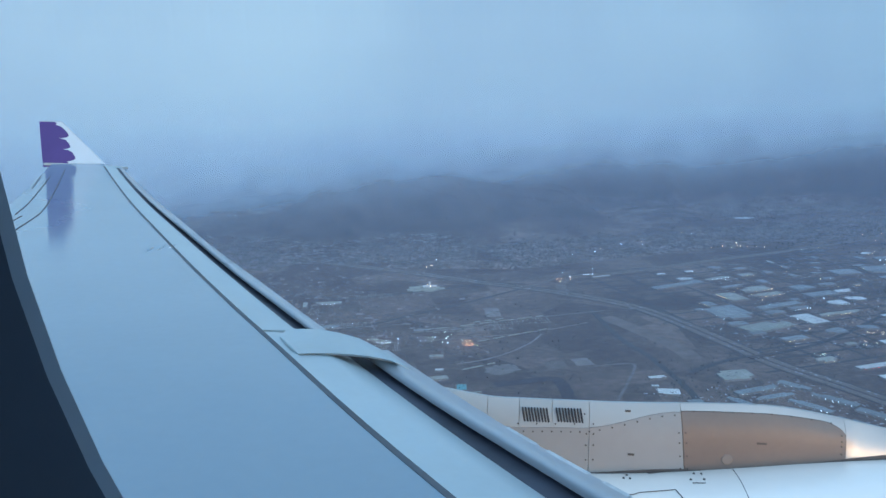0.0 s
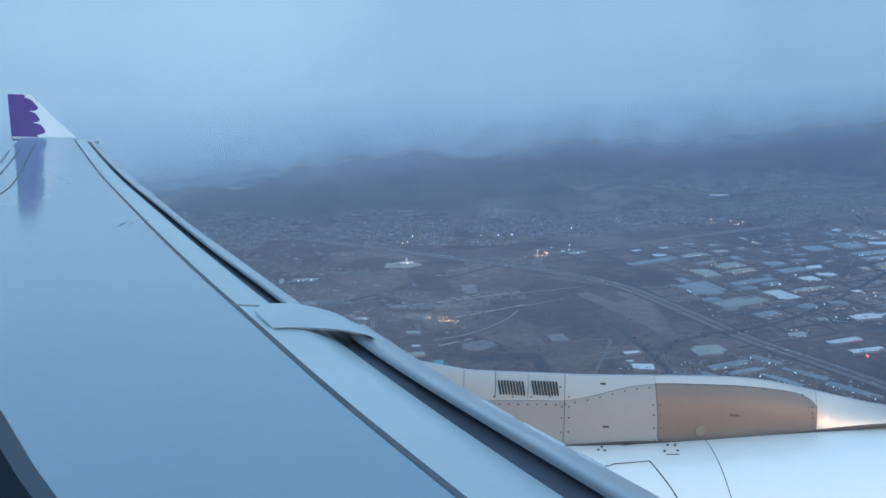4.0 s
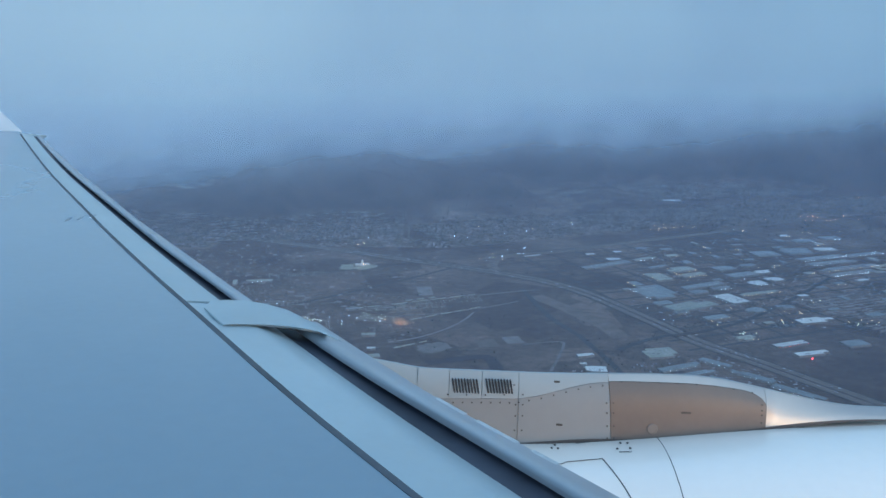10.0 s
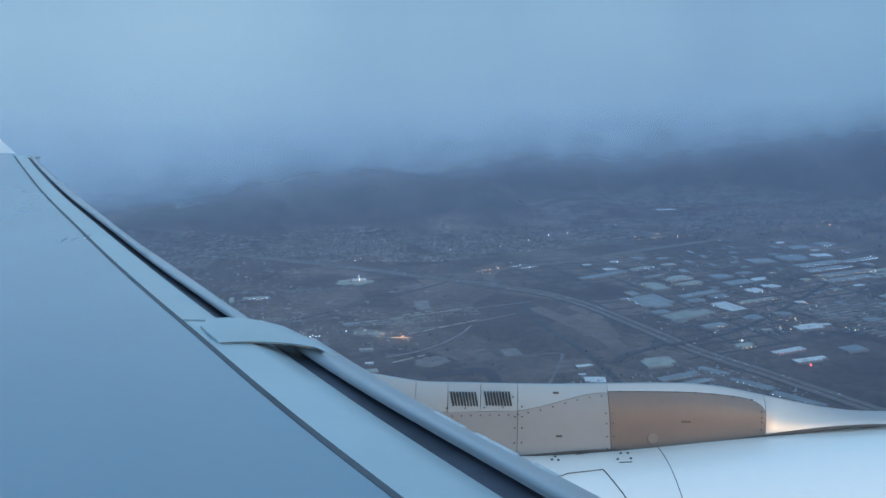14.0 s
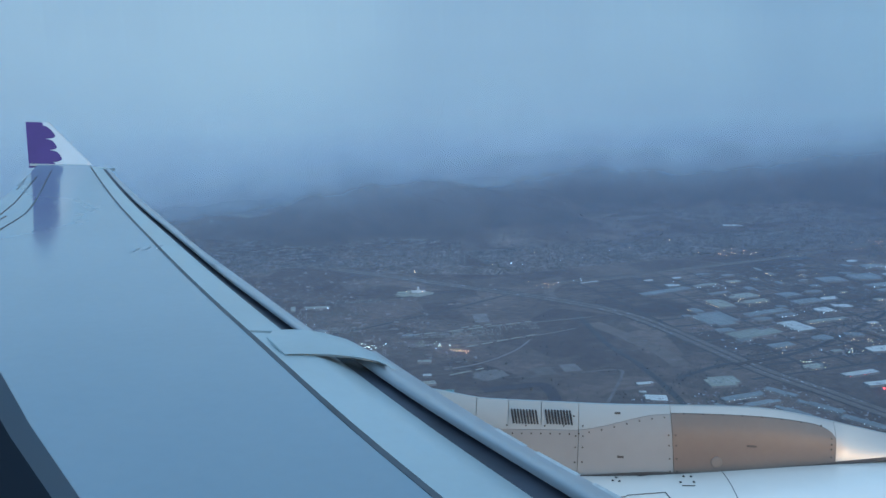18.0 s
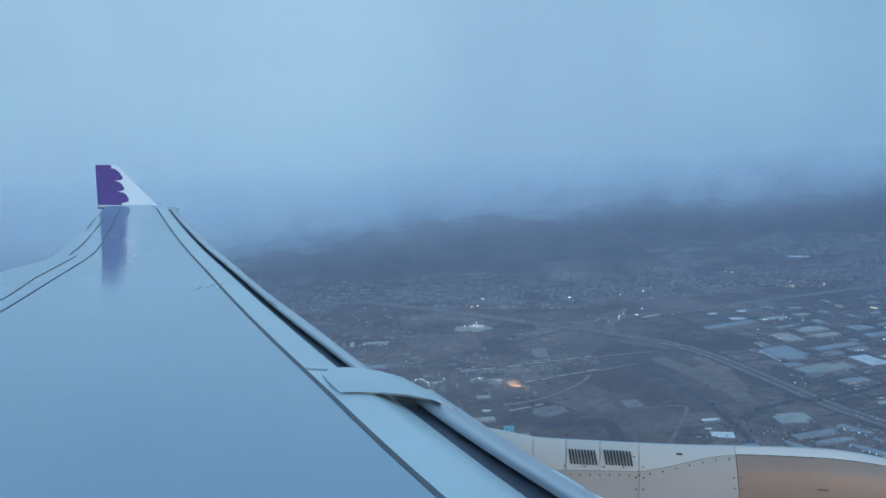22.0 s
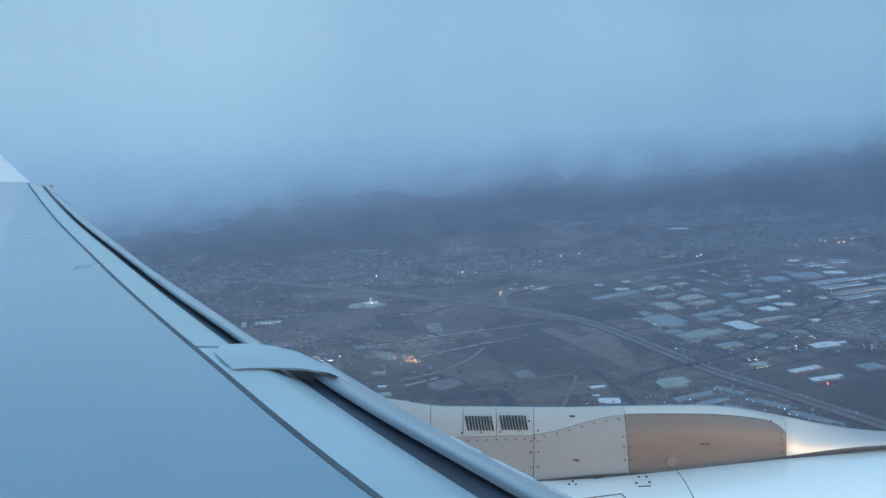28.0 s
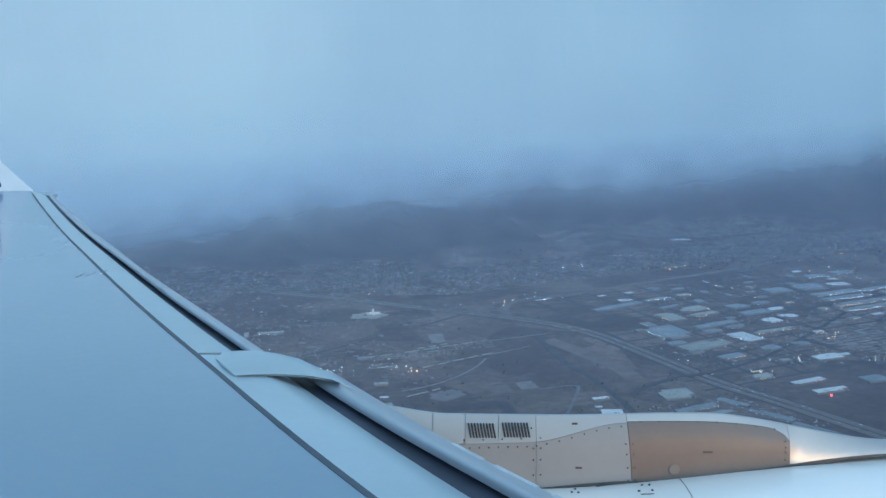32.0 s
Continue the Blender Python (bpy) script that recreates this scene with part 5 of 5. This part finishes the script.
def freight_train(x0, y0, x1, y1, gaps):
    top = new("freight_train")
    top.matrix_basis = pose(x0, y0, 0.9, 0, 0, math.degrees(math.atan2(y1 - y0, x1 - x0)))
    tagged(top, "row of pale freight wagons standing on a siding", "train", "freight trains")
    for k in range(int(math.hypot(x1 - x0, y1 - y0) / 10)):
        if k % gaps == gaps - 1:
            continue
        wagon = part("wagon", WAGON, ROOF_WHITE if k % 3 else ROOF_TAN, top)
        wagon.location.x = 10 * k
        part("bogie", BOGIE, GAP_DARK, wagon)


for row in ((21, 1787, 194, 1933, 5), (-60, 1728, 10, 1778, 4), (101, 1682, 233, 1830, 4), (130, 1492, 188, 1560, 6), (40, 1826, 110, 1886, 3)):
    freight_train(*row)

# lit car parks: asphalt, parked cars and amber lamps
lot_rng = random.Random(31)
stalls = []
for n, (x, y, l, w, turn, count) in enumerate(((996, 2086, 78, 46, 38, 15), (1063, 1918, 80, 50, 35, 13), (813, 1772, 52, 34, 36, 9), (893, 1875, 56, 40, 38, 8), (845, 2939, 90, 40, 38, 6))):
    plate(f"car_park_{n + 1}", x, y, l, w, turn, ASPHALT, "dark asphalt car park with amber lamps", "car park", ragged=0.05)
    for k in range(count):
        street_lamp(*turned(x, y, lot_rng.uniform(-0.45, 0.45) * l, lot_rng.uniform(-0.45, 0.45) * w, turn), lot_rng.choice((LAMP_AMBER, LAMP_AMBER, LAMP_GREEN)), "amber car-park lamp on a pole", lot_rng.uniform(0.35, 0.6))
    for k in range(60):
        stalls.append((*turned(x, y, lot_rng.uniform(-0.46, 0.46) * l, (lot_rng.randrange(6) - 2.5) / 6 * w, turn), radians(turn + 90), 2.4, 1.2, 1.0))
scatter_boxes("stall_cars", stalls, CAR_BODY, "cars parked in rows under amber lamps", "vehicles")

# street and garden trees between the buildings
grove = []
for k in range(3000):
    x, y = turned(640, 1750, lot_rng.uniform(-30, 900), lot_rng.uniform(-260, 800), 37)
    if all(math.hypot(x - a, y - b) > 0.62 * c for a, b, c in FOOTINGS) and abs(hill(x, y)) < 1 and noise.noise(Vector((x / 90, y / 90, 1))) > -0.25:
        grove.append((x, y, lot_rng.uniform(0.7, 1.8)))
for k in range(500):
    x, y = turned(720, 1380, lot_rng.uniform(-200, 230), lot_rng.uniform(-230, 230), 28)
    if all(math.hypot(x - a, y - b) > 0.62 * c for a, b, c in FOOTINGS):
        grove.append((x, y, lot_rng.uniform(0.7, 1.9)))
scatter_trees("grove", grove, "dark garden and street trees between the buildings")

# lots of lorries and cars between the warehouses
lots = []
for k in range(900):
    u, v = rng.uniform(0, 820), rng.uniform(-110, 760)
    x, y = 640 + u * 0.80 - v * 0.60, 1750 + u * 0.60 + v * 0.80
    if x > 560 and y < 3000:
        lots.append((x, y, radians(37 + rng.choice((0, 90))), rng.choice((2.2, 2.4, 7.0)), 1.3, 1.3))
for k in range(420):
    x, y = turned(740, 1400, rng.uniform(-190, 190), rng.uniform(-190, 190), 28)
    lots.append((x, y, radians(28 + rng.choice((0, 90))), rng.choice((2.2, 2.4, 7.0)), 1.3, 1.3))
scatter_boxes("parked_vehicles", lots, CAR_BODY, "parked cars and lorries in yards", "vehicles")

# far street lights: too many and too small to tell apart
def scatter_lamps(name, places, mat, label):
    """Many small lamp heads, joined: rows of x, y, radius."""
    verts, faces = [], []
    for x, y, r in places:
        k, z = len(verts), hill(x, y) + 6.0
        verts += [(x + r, y, z), (x, y + r, z), (x - r, y, z), (x, y - r, z), (x, y, z + r), (x, y, z - r)]
        faces += [(k + i, k + (i + 1) % 4, k + 4) for i in range(4)] + [(k + (i + 1) % 4, k + i, k + 5) for i in range(4)]
    return tagged(part(name, flat_mesh(name, verts, faces), mat), label, "street lamps", kind="stuff")


light_rng = random.Random(17)


def strewn(x, y, along_m, across, deg, n, r):
    return [(*turned(x, y, light_rng.uniform(-0.5, 0.5) * along_m, light_rng.uniform(-0.5, 0.5) * across, deg), light_rng.uniform(0.25, 0.55) * r) for _ in range(n)]


scatter_lamps("orange_street_lights", strewn(1120, 3275, 360, 150, 38, 40, 0.9) + strewn(620, 2945, 200, 120, 40, 26, 0.8) + strewn(150, 2330, 120, 120, 40, 8, 0.7) + strewn(1480, 3900, 300, 150, 30, 16, 1.0),
              LAMP_ORANGE, "orange street lights among far houses")
scatter_lamps("amber_street_lights", strewn(1120, 2950, 260, 120, 38, 30, 0.7) + strewn(760, 2600, 300, 60, 40, 16, 0.7) + strewn(60, 2780, 600, 260, 40, 12, 0.7) + strewn(940, 2050, 260, 220, 37, 26, 0.45),
              LAMP_AMBER, "small amber lights along streets and yards")
scatter_lamps("white_street_lights", strewn(1090, 2780, 300, 160, 38, 26, 0.7) + strewn(300, 2400, 700, 120, 20, 16, 0.7) + strewn(-40, 1650, 190, 80, 28, 22, 0.5) + strewn(820, 2150, 320, 260, 37, 20, 0.5)
              + strewn(-1480, 3300, 420, 260, 30, 22, 0.8), LAMP_WHITE, "small white lights along streets and yards")

# freeway traffic and the bridge over it
traffic = []
for k in range(150):
    i = rng.randrange(1, len(FREEWAY) - 2)
    (x0, y0), (x1, y1) = FREEWAY[i], FREEWAY[i + 1]
    s, side = rng.random(), rng.choice((-13, -8, 8, 13))
    t = math.atan2(y1 - y0, x1 - x0)
    traffic.append((x0 + (x1 - x0) * s - side * math.sin(t), y0 + (y1 - y0) * s + side * math.cos(t), t, rng.choice((2.3, 2.3, 6.0)), 1.2, 2.6))
scatter_boxes("traffic", traffic, CAR_BODY, "cars and lorries on the freeway", "vehicles")
bridge = new("bridge")
bridge.matrix_basis = pose(690, 1735, 0, 0, 0, 42)
tagged(bridge, "dark road bridge across the freeway", "bridge")
part("deck", box_mesh("deck", 64, 10, 1.2, 0.2, 4.2), ASPHALT, bridge)
for sy in (-4.8, 4.8):
    rail = part("parapet", box_mesh("parapet", 64, 0.4, 1.0, 0.05, 5.4), CONCRETE, bridge)
    rail.location.y = sy
for sx in (-22, 0, 22):
    pier = part("pier", box_mesh("pier", 1.6, 8, 4.2, 0.1), CONCRETE, bridge)
    pier.location.x = sx
strip("median_1", FREEWAY, 3.2, SOIL_BERM, "dark median strip of the freeway", "road", 1.3)
scrub = [(rng.uniform(100, 620), rng.uniform(850, 1900), rng.uniform(0.5, 1.5)) for _ in range(900)]
scrub += [(rng.uniform(-1200, 1400), rng.uniform(2900, 4300), rng.uniform(1.5, 4.5)) for _ in range(2600)]
scatter_trees("scrub", scrub, "dark low scrub on open land and hills")
